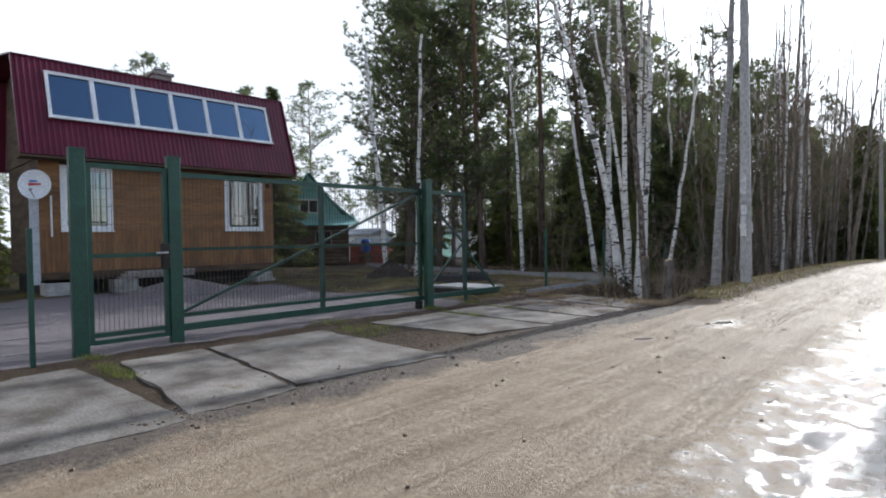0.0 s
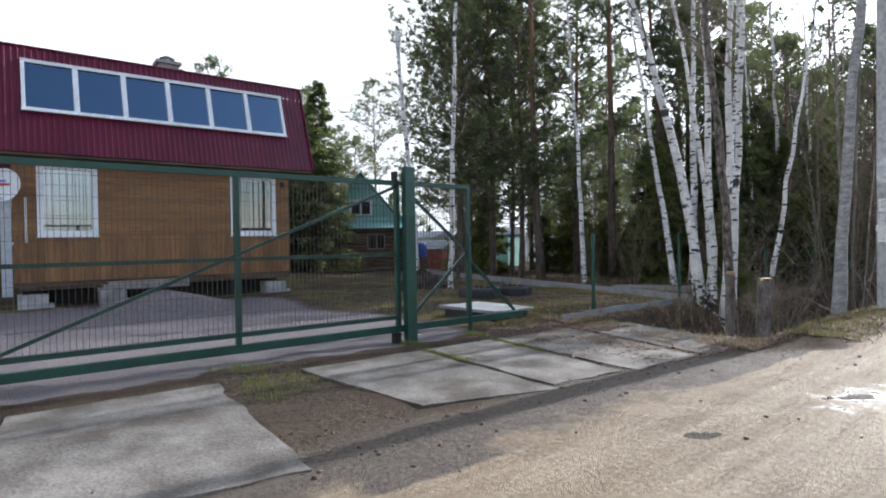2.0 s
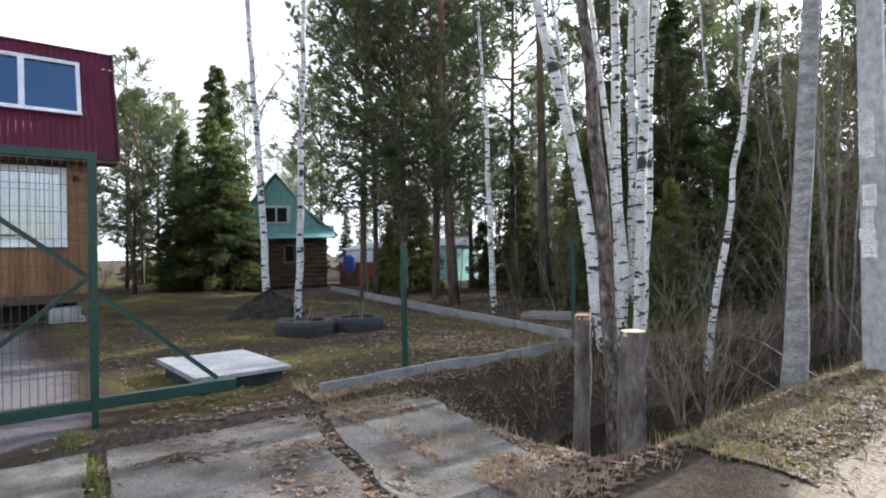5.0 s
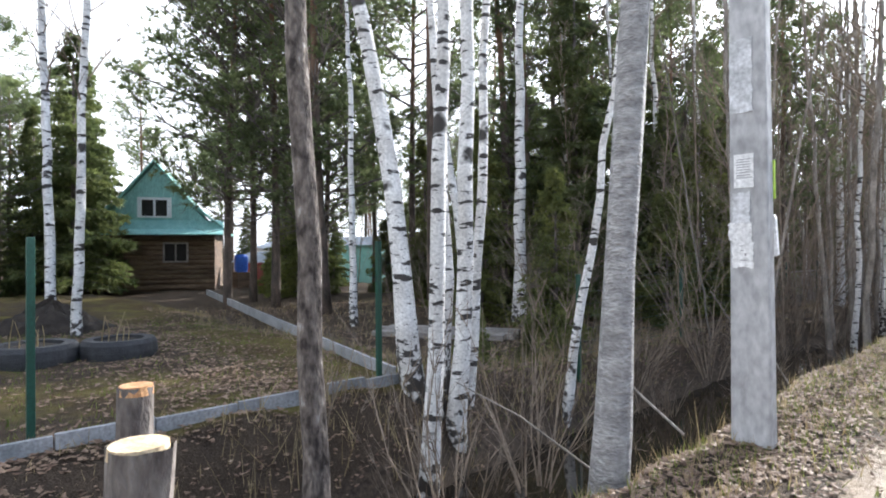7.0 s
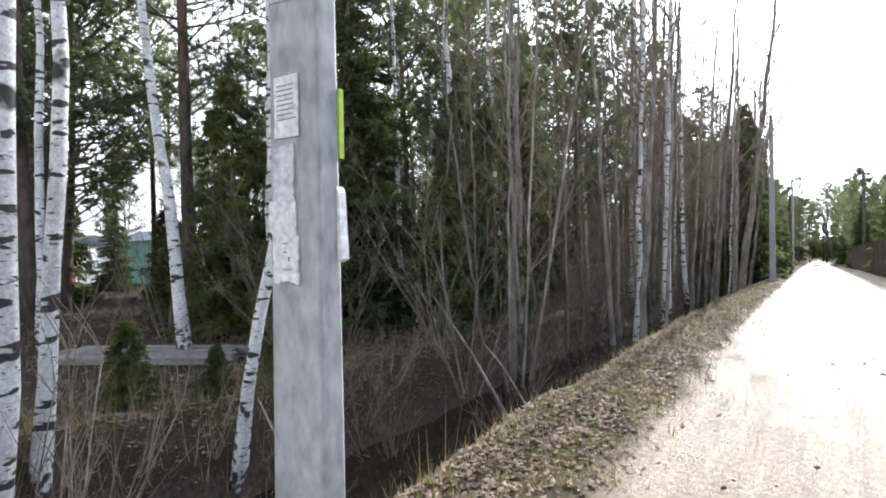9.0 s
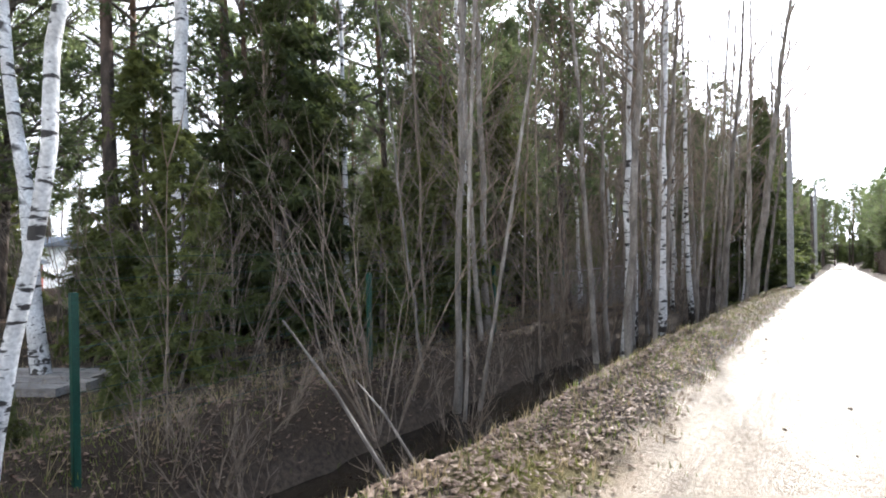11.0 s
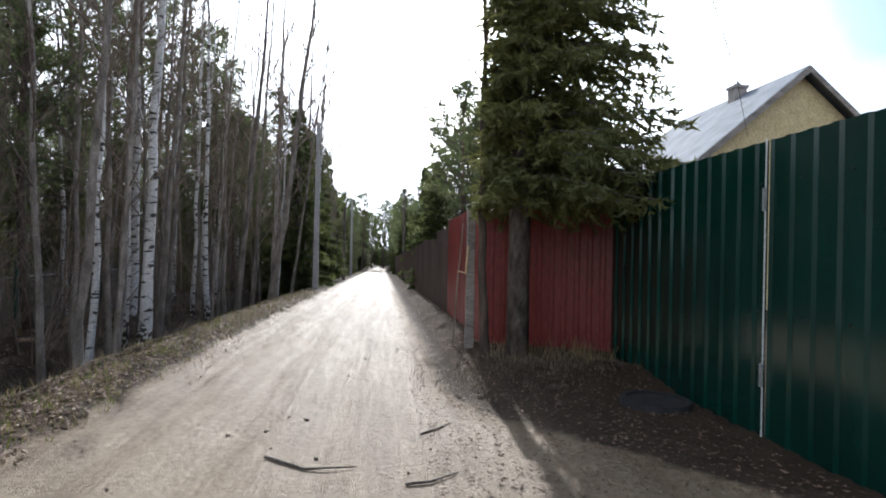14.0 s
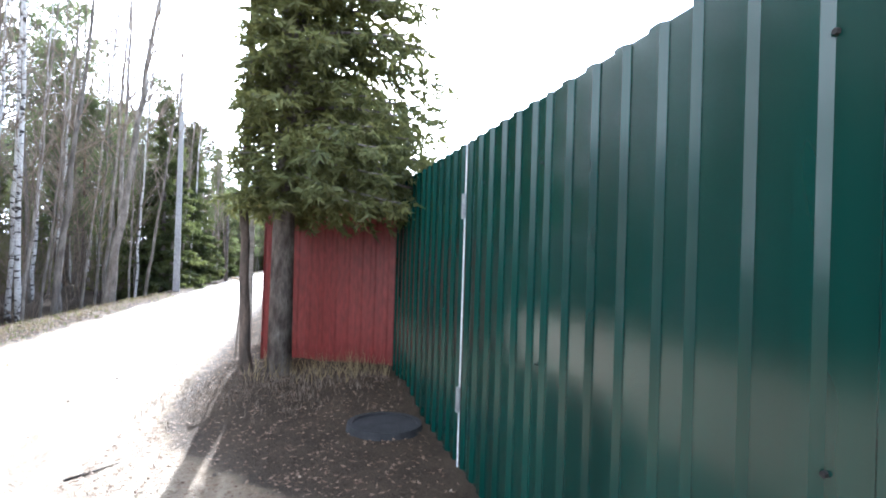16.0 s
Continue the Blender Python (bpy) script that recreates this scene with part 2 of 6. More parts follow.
TEAL = mat("turquoise_boards", (0.24, 0.50, 0.47), (0.32, 0.58, 0.54), 4, 0.7, 0.25, 30, stretch=(1, 1, 0.2))
TEALR = mat("green_roof", (0.15, 0.36, 0.32), (0.22, 0.44, 0.39), 4, 0.6, 0.2, 30)
CREAM = mat("cream_siding", (0.55, 0.44, 0.24), (0.64, 0.53, 0.31), 4, 0.8, 0.2, 30)
GALV = mat("grey_slate_roof", (0.13, 0.15, 0.18), (0.20, 0.225, 0.26), 2, 0.85, 0.15, 40, spec=0.2)
BRICKM = mat("chimney_brick", (0.28, 0.25, 0.23), (0.40, 0.37, 0.35), 6, 0.9, 0.5, 40)
BLACK = mat("black_parts_and_shade", (0.012, 0.011, 0.010), (0.022, 0.020, 0.018), 4, 0.9, 0.2, 30)
RUBBER = mat("tyre_rubber", (0.018, 0.019, 0.022), (0.035, 0.036, 0.040), 8, 0.75, 0.5, 60)
SOIL = mat("dark_soil", (0.018, 0.013, 0.010), (0.045, 0.034, 0.025), 6, 0.95, 1.0, 40)
GRAVELP = mat("gravel", (0.085, 0.075, 0.078), (0.24, 0.215, 0.222), 34, 0.95, 1.0, 110)
CURT = mat("pale_curtain", (0.58, 0.58, 0.53), (0.74, 0.73, 0.68), 3, 0.9, 0.3, 20, stretch=(1, 8, 0.3))
CURTD = mat("mauve_curtain", (0.10, 0.05, 0.09), (0.20, 0.09, 0.12), 1.5, 0.9, 0.2, 20)
PAPER = mat("paper_notice", (0.66, 0.66, 0.66), (0.76, 0.76, 0.76), 6, 0.8, 0.1, 40)
PAPERG = mat("torn_paper_remains", (0.40, 0.41, 0.42), (0.62, 0.63, 0.65), 9, 0.85, 0.2, 40)
INK = mat("grey_ink", (0.16, 0.16, 0.17), (0.22, 0.22, 0.23), 5, 0.8, 0.0, 30)
YELLOW = mat("yellow_green_notice", (0.35, 0.55, 0.03), (0.42, 0.62, 0.05), 5, 0.7, 0.0, 30)
PRED = mat("red_paint", (0.42, 0.03, 0.03), (0.50, 0.05, 0.05), 5, 0.5, 0.0, 30)
PBLUE = mat("blue_plastic", (0.02, 0.09, 0.45), (0.03, 0.13, 0.55), 5, 0.5, 0.0, 30)
PLANK = mat("weathered_planks", (0.20, 0.18, 0.165), (0.33, 0.30, 0.275), 5, 0.9, 0.4, 40, stretch=(0.3, 1, 1), rnd=0.15)
GREYBOARD = mat("pale_grey_board", (0.38, 0.40, 0.43), (0.48, 0.50, 0.53), 4, 0.7, 0.1, 40)
GREYST = mat("grey_steel", (0.30, 0.31, 0.32), (0.42, 0.43, 0.44), 4, 0.5, 0.1, 40, metal=0.5)
LID = mat("slate_sheet", (0.19, 0.20, 0.21), (0.30, 0.30, 0.31), 3, 0.8, 0.3, 40)
BROWNS = mat("brown_weathered_sheet", (0.045, 0.030, 0.026), (0.085, 0.055, 0.045), 1.5, 0.6, 0.1, 30, stretch=(1, 1, 0.3))
RUST = mat("dark_wire", (0.06, 0.05, 0.045), (0.11, 0.095, 0.08), 5, 0.7, 0.0, 30)
PINKM = mat("faded_red_tarp", (0.30, 0.07, 0.06), (0.40, 0.12, 0.10), 3, 0.8, 0.2, 30)
GLASS = glass_mat("window_glass", (0.62, 0.70, 0.78))
# attic panes: the blue of the reflected sky is put into the glass colour
BLUEGLASS = glass_mat("sky_tinted_glass", (0.45, 0.58, 0.80), 0.02, 4.2, (0.62, 0.80, 1.0))


def ground_mat():
    """Mixes dirt, litter, moss, gravel and wet mud by the mesh's own zone layers."""
    m = bpy.data.materials.new("ground_earth")
    m.use_nodes = True
    n, l = m.node_tree.nodes, m.node_tree.links
    p = n["Principled BSDF"]
    co = n.new("ShaderNodeTexCoord")

    def nz(scale, detail=6, rough=0.6):
        x = n.new("ShaderNodeTexNoise")
        x.inputs["Scale"].default_value, x.inputs["Detail"].default_value, x.inputs["Roughness"].default_value = scale, detail, rough
        l.new(co.outputs["Object"], x.inputs["Vector"])
        return x.outputs["Fac"]

    def ramp(f, stops):
        r = n.new("ShaderNodeValToRGB")
        while len(r.color_ramp.elements) < len(stops):
            r.color_ramp.elements.new(0.5)
        for e, (pos, colr) in zip(r.color_ramp.elements, stops):
            e.position, e.color = pos, (*colr, 1)
        l.new(f, r.inputs["Fac"])
        return r.outputs["Color"]

    def mix(f, a, b):
        x = n.new("ShaderNodeMixRGB")
        l.new(f, x.inputs[0])
        l.new(a, x.inputs[1])
        l.new(b, x.inputs[2])
        return x.outputs["Color"]

    def zone(name, amount=0.35, scale=5.0):
        """The layer, its edge broken up by noise."""
        at, ad, mr = n.new("ShaderNodeAttribute"), n.new("ShaderNodeMath"), n.new("ShaderNodeMapRange")
        at.attribute_name = name
        sb = n.new("ShaderNodeMath")
        sb.operation, sb.inputs[1].default_value = "SUBTRACT", 0.5
        ml = n.new("ShaderNodeMath")
        ml.operation, ml.inputs[1].default_value = "MULTIPLY", amount * 2
        l.new(nz(scale), sb.inputs[0])
        l.new(sb.outputs[0], ml.inputs[0])
        ad.operation = "ADD"
        l.new(at.outputs["Fac"], ad.inputs[0])
        l.new(ml.outputs[0], ad.inputs[1])
        mr.inputs["From Min"].default_value, mr.inputs["From Max"].default_value = 0.35, 0.65
        l.new(ad.outputs[0], mr.inputs["Value"])
        return mr.outputs["Result"]

    coarse, mid, fine, grit = nz(0.7), nz(3.5), nz(22), nz(110, 3)
    dirt = mix(mid, ramp(coarse, [(0.35, (0.160, 0.112, 0.070)), (0.65, (0.27, 0.198, 0.128))]),
               ramp(fine, [(0.3, (0.115, 0.081, 0.051)), (0.7, (0.305, 0.228, 0.150))]))
    mpv = n.new("ShaderNodeMapping")
    mpv.inputs["Scale"].default_value = (7.0, 0.45, 1.0)
    l.new(co.outputs["Object"], mpv.inputs["Vector"])
    streak = n.new("ShaderNodeTexNoise")
    streak.inputs["Scale"].default_value, streak.inputs["Detail"].default_value, streak.inputs["Distortion"].default_value = 1.0, 5, 0.6
    l.new(mpv.outputs["Vector"], streak.inputs["Vector"])
    dirt = mix(ramp(streak.outputs["Fac"], [(0.36, (0.0, 0.0, 0.0)), (0.62, (0.8, 0.8, 0.8))]), dirt,
               ramp(fine, [(0.3, (0.25, 0.190, 0.125)), (0.7, (0.38, 0.305, 0.216))]))
    litter = mix(fine, ramp(mid, [(0.3, (0.035, 0.026, 0.020)), (0.7, (0.095, 0.070, 0.050))]),
                 ramp(grit, [(0.35, (0.03, 0.023, 0.017)), (0.65, (0.15, 0.115, 0.085))]))
    patch = nz(1.3, 4)
    moss = mix(mid, ramp(fine, [(0.3, (0.055, 0.042, 0.022)), (0.7, (0.15, 0.115, 0.06))]),
               ramp(patch, [(0.38, (0.075, 0.046, 0.026)), (0.50, (0.118, 0.098, 0.032)), (0.62, (0.205, 0.185, 0.048))]))
    gravel = ramp(grit, [(0.3, (0.085, 0.074, 0.080)), (0.5, (0.185, 0.165, 0.175)), (0.7, (0.34, 0.315, 0.325))])
    mud = ramp(mid, [(0.3, (0.045, 0.035, 0.028)), (0.7, (0.10, 0.08, 0.062))])
    col = litter
    col = mix(zone("moss"), col, moss)
    col = mix(zone("gravel", 0.25), col, gravel)
    col = mix(zone("road", 0.3), col, dirt)
    # dark soil, which beside the slabs also carries painted tree shade
    col = mix(zone("soil", 0.45, 3.0), col, ramp(fine, [(0.3, (0.045, 0.035, 0.028)), (0.7, (0.13, 0.10, 0.075))]))
    wet = zone("wet", 0.55, 5.5)
    col = mix(wet, col, mud)
    l.new(col, p.inputs["Base Color"])
    # packed sand has a damp sheen, litter and moss none
    dry = n.new("ShaderNodeMapRange")
    dry.inputs["To Min"].default_value, dry.inputs["To Max"].default_value = 0.97, 0.66
    sp_ = n.new("ShaderNodeMapRange")
    sp_.inputs["To Min"].default_value, sp_.inputs["To Max"].default_value = 0.08, 0.40
    for q in (dry, sp_):
        ra = n.new("ShaderNodeAttribute")
        ra.attribute_name = "road"
        l.new(ra.outputs["Fac"], q.inputs["Value"])
    spx = n.new("ShaderNodeMath")
    spx.operation, spx.inputs[1].default_value = "MULTIPLY_ADD", 0.4
    l.new(wet, spx.inputs[0])
    l.new(sp_.outputs["Result"], spx.inputs[2])
    l.new(spx.outputs[0], p.inputs["Specular IOR Level"])
    rr = n.new("ShaderNodeMapRange")
    l.new(dry.outputs["Result"], rr.inputs["To Min"])
    rr.inputs["To Max"].default_value = 0.10
    l.new(wet, rr.inputs["Value"])
    l.new(rr.outputs["Result"], p.inputs["Roughness"])
    bp = n.new("ShaderNodeBump")
    bp.inputs["Strength"].default_value, bp.inputs["Distance"].default_value = 0.8, 0.035
    flat = n.new("ShaderNodeMapRange")
    flat.inputs["To Min"].default_value, flat.inputs["To Max"].default_value = 0.8, 0.24
    l.new(wet, flat.inputs["Value"])
    l.new(flat.outputs["Result"], bp.inputs["Strength"])
    ad, ad2 = n.new("ShaderNodeMath"), n.new("ShaderNodeMath")
    ad.operation = ad2.operation = "ADD"
    l.new(mid, ad.inputs[0])
    st2 = n.new("ShaderNodeMath")
    st2.operation, st2.inputs[1].default_value = "MULTIPLY_ADD", 1.6
    l.new(streak.outputs["Fac"], st2.inputs[0])
    l.new(fine, st2.inputs[2])
    l.new(st2.outputs[0], ad.inputs[1])
    l.new(ad.outputs[0], ad2.inputs[0])
    l.new(grit, ad2.inputs[1])
    l.new(ad2.outputs[0], bp.inputs["Height"])
    l.new(bp.outputs["Normal"], p.inputs["Normal"])
    return m


GROUND = ground_mat()


def water_mat():
    m = bpy.data.materials.new("ditch_water")
    m.use_nodes = True
    n, l = m.node_tree.nodes, m.node_tree.links
    p = n["Principled BSDF"]
    p.inputs["Base Color"].default_value = (0.018, 0.014, 0.010, 1)
    p.inputs["Roughness"].default_value = 0.04
    z, b = n.new("ShaderNodeTexNoise"), n.new("ShaderNodeBump")
    z.inputs["Scale"].default_value = 6
    b.inputs["Strength"].default_value, b.inputs["Distance"].default_value = 0.06, 0.02
    l.new(z.outputs["Fac"], b.inputs["Height"])
    l.new(b.outputs["Normal"], p.inputs["Normal"])
    return m


WATER = water_mat()

# ---------------------------------------------------------------- building helpers


class Geo:
    """Gathers vertices and faces of one mesh."""

    def __init__(self):
        self.v, self.f = [], []

    def face(self, *pts):
        k = len(self.v)
        self.v.extend(tuple(p) for p in pts)
        self.f.append(tuple(range(k, k + len(pts))))
        return self

    def box(self, x0, y0, z0, x1, y1, z1, m=None, taper=0.0):
        k = len(self.v)
        t = taper
        c = [(x0, y0, z0), (x1, y0, z0), (x1, y1, z0), (x0, y1, z0),
             (x0 + t, y0 + t, z1), (x1 - t, y0 + t, z1), (x1 - t, y1 - t, z1), (x0 + t, y1 - t, z1)]
        self.v.extend(tuple(m @ Vector(p)) if m else p for p in c)
        for q in ((3, 2, 1, 0), (4, 5, 6, 7), (0, 1, 5, 4), (1, 2, 6, 5), (2, 3, 7, 6), (3, 0, 4, 7)):
            self.f.append(tuple(k + i for i in q))
        return self

    def bar(self, a, b, w, h=None, up=(0, 0, 1)):
        """A square bar from a to b."""
        a, b = Vector(a), Vector(b)
        d = (b - a).normalized()
        s = d.cross(Vector(up))
        if s.length < 1e-4:
            s = d.cross(Vector((1, 0, 0)))
        s.normalize()
        u = s.cross(d)
        h = h or w
        k = len(self.v)
        for p in (a, b):
            for i, j in ((-1, -1), (1, -1), (1, 1), (-1, 1)):
                self.v.append(tuple(p + s * (i * w / 2) + u * (j * h / 2)))
        for q in ((3, 2, 1, 0), (4, 5, 6, 7), (0, 1, 5, 4), (1, 2, 6, 5), (2, 3, 7, 6), (3, 0, 4, 7)):
            self.f.append(tuple(k + i for i in q))
        return self

    def tube(self, pts, radii, n=8, cap=True, wob=0.0):
        pts = [Vector(p) for p in pts]
        k0 = len(self.v)
        ref = Vector((0.3, 0.9, 0.1)).normalized()
        for i, p in enumerate(pts):
            d = (pts[min(i + 1, len(pts) - 1)] - pts[max(i - 1, 0)]).normalized()
            s = d.cross(ref)
            if s.length < 0.05:
                s = d.cross(Vector((1, 0, 0)))
            s.normalize()
            u = d.cross(s)
            for j in range(n):
                a = 2 * math.pi * j / n
                r = radii[i] * (1 + (wob * noise.noise(p * 3 + Vector((math.cos(a), math.sin(a), 0)) * 2) if wob else 0))
                self.v.append(tuple(p + s * (math.cos(a) * r) + u * (math.sin(a) * r)))
        for i in range(len(pts) - 1):
            for j in range(n):
                a, b = k0 + i * n + j, k0 + i * n + (j + 1) % n
                self.f.append((a, b, b + n, a + n))
        if cap:
            self.f.append(tuple(k0 + j for j in range(n))[::-1])
            self.f.append(tuple(k0 + (len(pts) - 1) * n + j for j in range(n)))
        return self

    def prism(self, poly, axis, a, b):
        """A polygon (2D) pushed along an axis from a to b. axis 'x','y','z'."""
        def place(q, w):
            return {"x": (w, q[0], q[1]), "y": (q[0], w, q[1]), "z": (q[0], q[1], w)}[axis]
        k, n = len(self.v), len(poly)
        self.v.extend(place(q, a) for q in poly)
        self.v.extend(place(q, b) for q in poly)
        self.f.append(tuple(range(k, k + n)))
        self.f.append(tuple(range(k + n, k + 2 * n))[::-1])
        for i in range(n):
            j = (i + 1) % n
            self.f.append((k + i, k + n + i, k + n + j, k + j))
        return self

    def mesh(self, name, material, smooth=False):
        me = bpy.data.meshes.new(name)
        me.from_pydata(self.v, [], self.f)
        if len(self.f) < 4000:
            b = bmesh.new()
            b.from_mesh(me)
            bmesh.ops.remove_doubles(b, verts=b.verts, dist=1e-5)
            bmesh.ops.recalc_face_normals(b, faces=b.faces)
            b.to_mesh(me)
            b.free()
        me.materials.append(material)
        if smooth:
            me.polygons.foreach_set("use_smooth", [True] * len(me.polygons))
        me.update()
        return me


def part(name, geo, material, parent=None, label="", smooth=False, bevel=0.0, kind=""):
    """One mesh object, under a thing or a part."""
    ob = new(name, geo.mesh(name, material, smooth))
    ob.parent = parent
    if bevel:
        b = ob.modifiers.new("bevel", "BEVEL")
        b.width, b.segments, b.limit_method = bevel, 2, "ANGLE"
    return tagged(ob, label, kind=kind)


def thing(name, label, category, at=(0, 0, 0), group="", kind="", rz=0.0):
    ob = new(name)
    ob.empty_display_size = 0.2
    ob.matrix_basis = pose(*at, 0, 0, rz)
    return tagged(ob, label, category, group, kind)


rng = random.Random(5)


def smooth01(a, b, x):
    t = min(1.0, max(0.0, (x - a) / (b - a)))
    return t * t * (3 - 2 * t)


# ---------------------------------------------------------------- ground
ROAD_L, ROAD_R = -2.7, -0.05          # edges of the driven road past the driveway
FENCE_X, RED_X = 2.2, 0.78
DITCH_Y0 = 10.5


def drop(y):
    """The lane falls away gently beyond the fence corner."""
    y = min(y, 100.0) - 24.0
    return 0.0135 * (math.sqrt(y * y + 9.0) + y)


def height(x, y):
    """Ground level: flat road, ditch along its left side past the driveway, slightly raised verge."""
    z = 0.0
    n1 = noise.noise(Vector((x * 0.5, y * 0.5, 1.3)))
    n2 = noise.noise(Vector((x * 2.1, y * 2.1, 4.1)))
    n3 = noise.noise(Vector((x * 6.3, y * 6.3, 7.7)))
    along = smooth01(DITCH_Y0 - 0.3, DITCH_Y0 + 1.2, y + 0.25 * n2)
    cx = -4.78 - 0.12 * n1
    d = abs(x - cx) + 0.12 * n2
    z -= along * 0.98 * (1 - smooth01(0.52, 1.32 if x > cx else 1.45, d))
    # verge beside the road
    z += along * 0.10 * smooth01(-2.5, -3.0, x) * smooth01(-3.9, -3.4, x)
    # yard and wood floor
    if x < -6.0:
        z += 0.05 + 0.10 * n1 * smooth01(-7, -12, x) + 0.02 * n2
        if y > 14:
            z += 0.05 * n1 - 0.15 * smooth01(14, 15.5, y)
    if x > 0.3 and y > 17:
        z += 0.07 * smooth01(0.1, 0.8, x) + 0.12 * smooth01(20.6, 21.8, y) * smooth01(-0.1, 0.8, x) * (1 + 0.4 * n2)
    if -4 < x < 1:
        # ruts
        z += 0.012 * math.sin((x + 0.15 * n1) * 9.0) * smooth01(-2.8, -2.2, x)
        z += 0.018 * n2 + 0.010 * n3
    else:
        z += 0.02 * n2 + 0.015 * n3
    # driven earth meets the slabs, which stand a little proud
    if y < 10.6 and -6.6 < x < -3.4:
        z -= 0.008 * smooth01(-3.5, -4.0, x)
    z -= drop(y)
    if math.hypot(x, y) > 160:
        z = z * 0.3
    return z


def steps(*runs):
    out = []
    for a, b, s in runs:
        out += list(np.arange(a, b - 1e-6, s))
    return out + [runs[-1][1]]


gx = steps((-900, -200, 100), (-200, -60, 14), (-60, -20, 2.5), (-20, -7, 0.5), (-7, -2.4, 0.1), (-2.4, 2.6, 0.11), (2.6, 12, 0.9), (12, 60, 6), (60, 200, 20), (200, 900, 100))
gy = steps((-900, -200, 100), (-200, -30, 17), (-30, -4, 1.3), (-4, 2, 0.25), (2, 30, 0.13), (30, 60, 0.5), (60, 140, 3), (140, 300, 16), (300, 1500, 120))
gv, gf = [], []
zones = {k: [] for k in ("road", "moss", "gravel", "wet", "soil")}
for y in gy:
    for x in gx:
        gv.append((x, y, height(x, y)))
        n1 = noise.noise(Vector((x * 0.6, y * 0.6, 9.0)))
        n2 = noise.noise(Vector((x * 1.7, y * 1.7, 3.0)))
        edge_l = ROAD_L if y > 10.5 else -3.75 + 0.25 * n2
        if y < 10.5 and y > 8.5:
            edge_l = -3.75 + (ROAD_L + 3.75) * (y - 8.5) / 2
        edge_r = 3.0 if y < 16 else 3.0 + (ROAD_R - 3.0) * smooth01(16, 21.5, y)
        rd = smooth01(edge_l - 0.25, edge_l + 0.2, x + 0.12 * n2) * (1 - smooth01(edge_r - 0.2, edge_r + 0.5, x))
        zones["road"].append(rd)
        ms = 0.0
        if x < -6.2 and y < 15 and y > -20:
            ms = 0.55 + 0.5 * n1
            ms *= smooth01(7.6, 8.6, y + 0.6 * n1) if x > -13.5 else 1
        if -4.0 < x < -2.6 and y > 11:
            ms = (0.24 + 0.7 * n1) * smooth01(11.5, 14, y)
        sl_ = 0.0
        # brown earth between slabs and lane, widened to paint in tree shade as well
        if -6.4 < x < -2.9 and 0 < y < 10.6:
            sl_ = 0.95 * (1 - abs(x + 3.45 - 0.2 * n2) / 0.9)
            if 4.3 < y < 5.2 or 7.7 < y < 10.4:
                sl_ = max(sl_, 0.72)
        if y > 10.4 and -6.3 < x < -3.3:
            sl_ = (0.9 + 0.5 * n2) * smooth01(-0.30, -0.62, gv[-1][2] + drop(y))
        zones["soil"].append(max(0.0, sl_))
        zones["moss"].append(ms)
        zones["gravel"].append((1 - smooth01(7.0, 8.6, y + 0.5 * n1)) * smooth01(-16, -13, x) * (1 - smooth01(-6.4, -6.1, x)) if y > -8 else 0)
        wt = 0.0
        if x > -2.6 and y < 13:
            wt = 0.60 * (1 - (abs(x - 0.2) / 1.25) ** 2) * smooth01(0.5, 3, y) * smooth01(13, 10, y) + 0.16 * n2 + 0.14 * noise.noise(Vector((x * 5, y * 0.7, 6)))
            wt = max(wt, 0.66 - 1.1 * math.hypot((x + 1.9) / 1.0, (y - 8.2) / 2.2))
        zones["wet"].append(max(0.0, wt))
nx = len(gx)
for j in range(len(gy) - 1):
    for i in range(nx - 1):
        a = j * nx + i
        gf.append((a, a + 1, a + nx + 1, a + nx))
gm = bpy.data.meshes.new("ground")
gm.from_pydata(gv, [], gf)
for k, vals in zones.items():
    gm.attributes.new(k, "FLOAT", "POINT").data.foreach_set("value", vals)
gm.materials.append(GROUND)
gm.polygons.foreach_set("use_smooth", [True] * len(gm.polygons))
ground = tagged(new("ground", gm), "sandy dirt lane with leaf litter, moss and gravel yard", "ground", kind="structure")

w = Geo()
wy = [10.9, 18.0] + [20.0 + 3 * k for k in range(18)]
for ya, yb in zip(wy, wy[1:]):
    w.face((-6.2, ya, -0.74 - drop(ya)), (-3.7, ya, -0.74 - drop(ya)), (-3.7, yb, -0.74 - drop(yb)), (-6.2, yb, -0.74 - drop(yb)))
tagged(part("water", w, WATER), "still dark brown water standing in the roadside ditch", "water", kind="structure")

# ---------------------------------------------------------------- driveway slabs
pave = thing("pavement", "worn grey concrete slabs laid before the green gate", "pavement", kind="structure")
# corners of each slab: gate side start and end, road side end and start, each along the lane
SLABS = (((-6.05, -2.3), (-6.05, -0.56), (-3.36, -0.54), (-3.35, -2.3)), ((-6.05, -0.48), (-6.04, 1.40), (-3.33, 1.46), (-3.38, -0.46)),
         ((-6.35, 1.84), (-6.38, 2.72), (-3.50, 2.44), (-3.44, 1.52)), ((-6.35, 2.80), (-6.10, 4.36), (-3.42, 4.16), (-3.62, 2.50)),
         ((-6.38, 5.16), (-6.20, 6.76), (-3.66, 6.62), (-4.05, 5.40)), ((-6.10, 6.84), (-5.96, 7.90), (-3.72, 7.62), (-3.80, 6.70)),
         ((-5.95, 8.02), (-5.86, 9.40), (-3.58, 8.86), (-3.66, 7.76)), ((-5.75, 9.50), (-5.62, 10.50), (-3.52, 10.02), (-3.55, 9.00)),
         ((-12.2, 3.0), (-11.9, 4.2), (-6.75, 4.1), (-6.75, 3.0)), ((-12.6, 5.2), (-12.9, 7.3), (-6.75, 6.7), (-6.75, 5.3)))
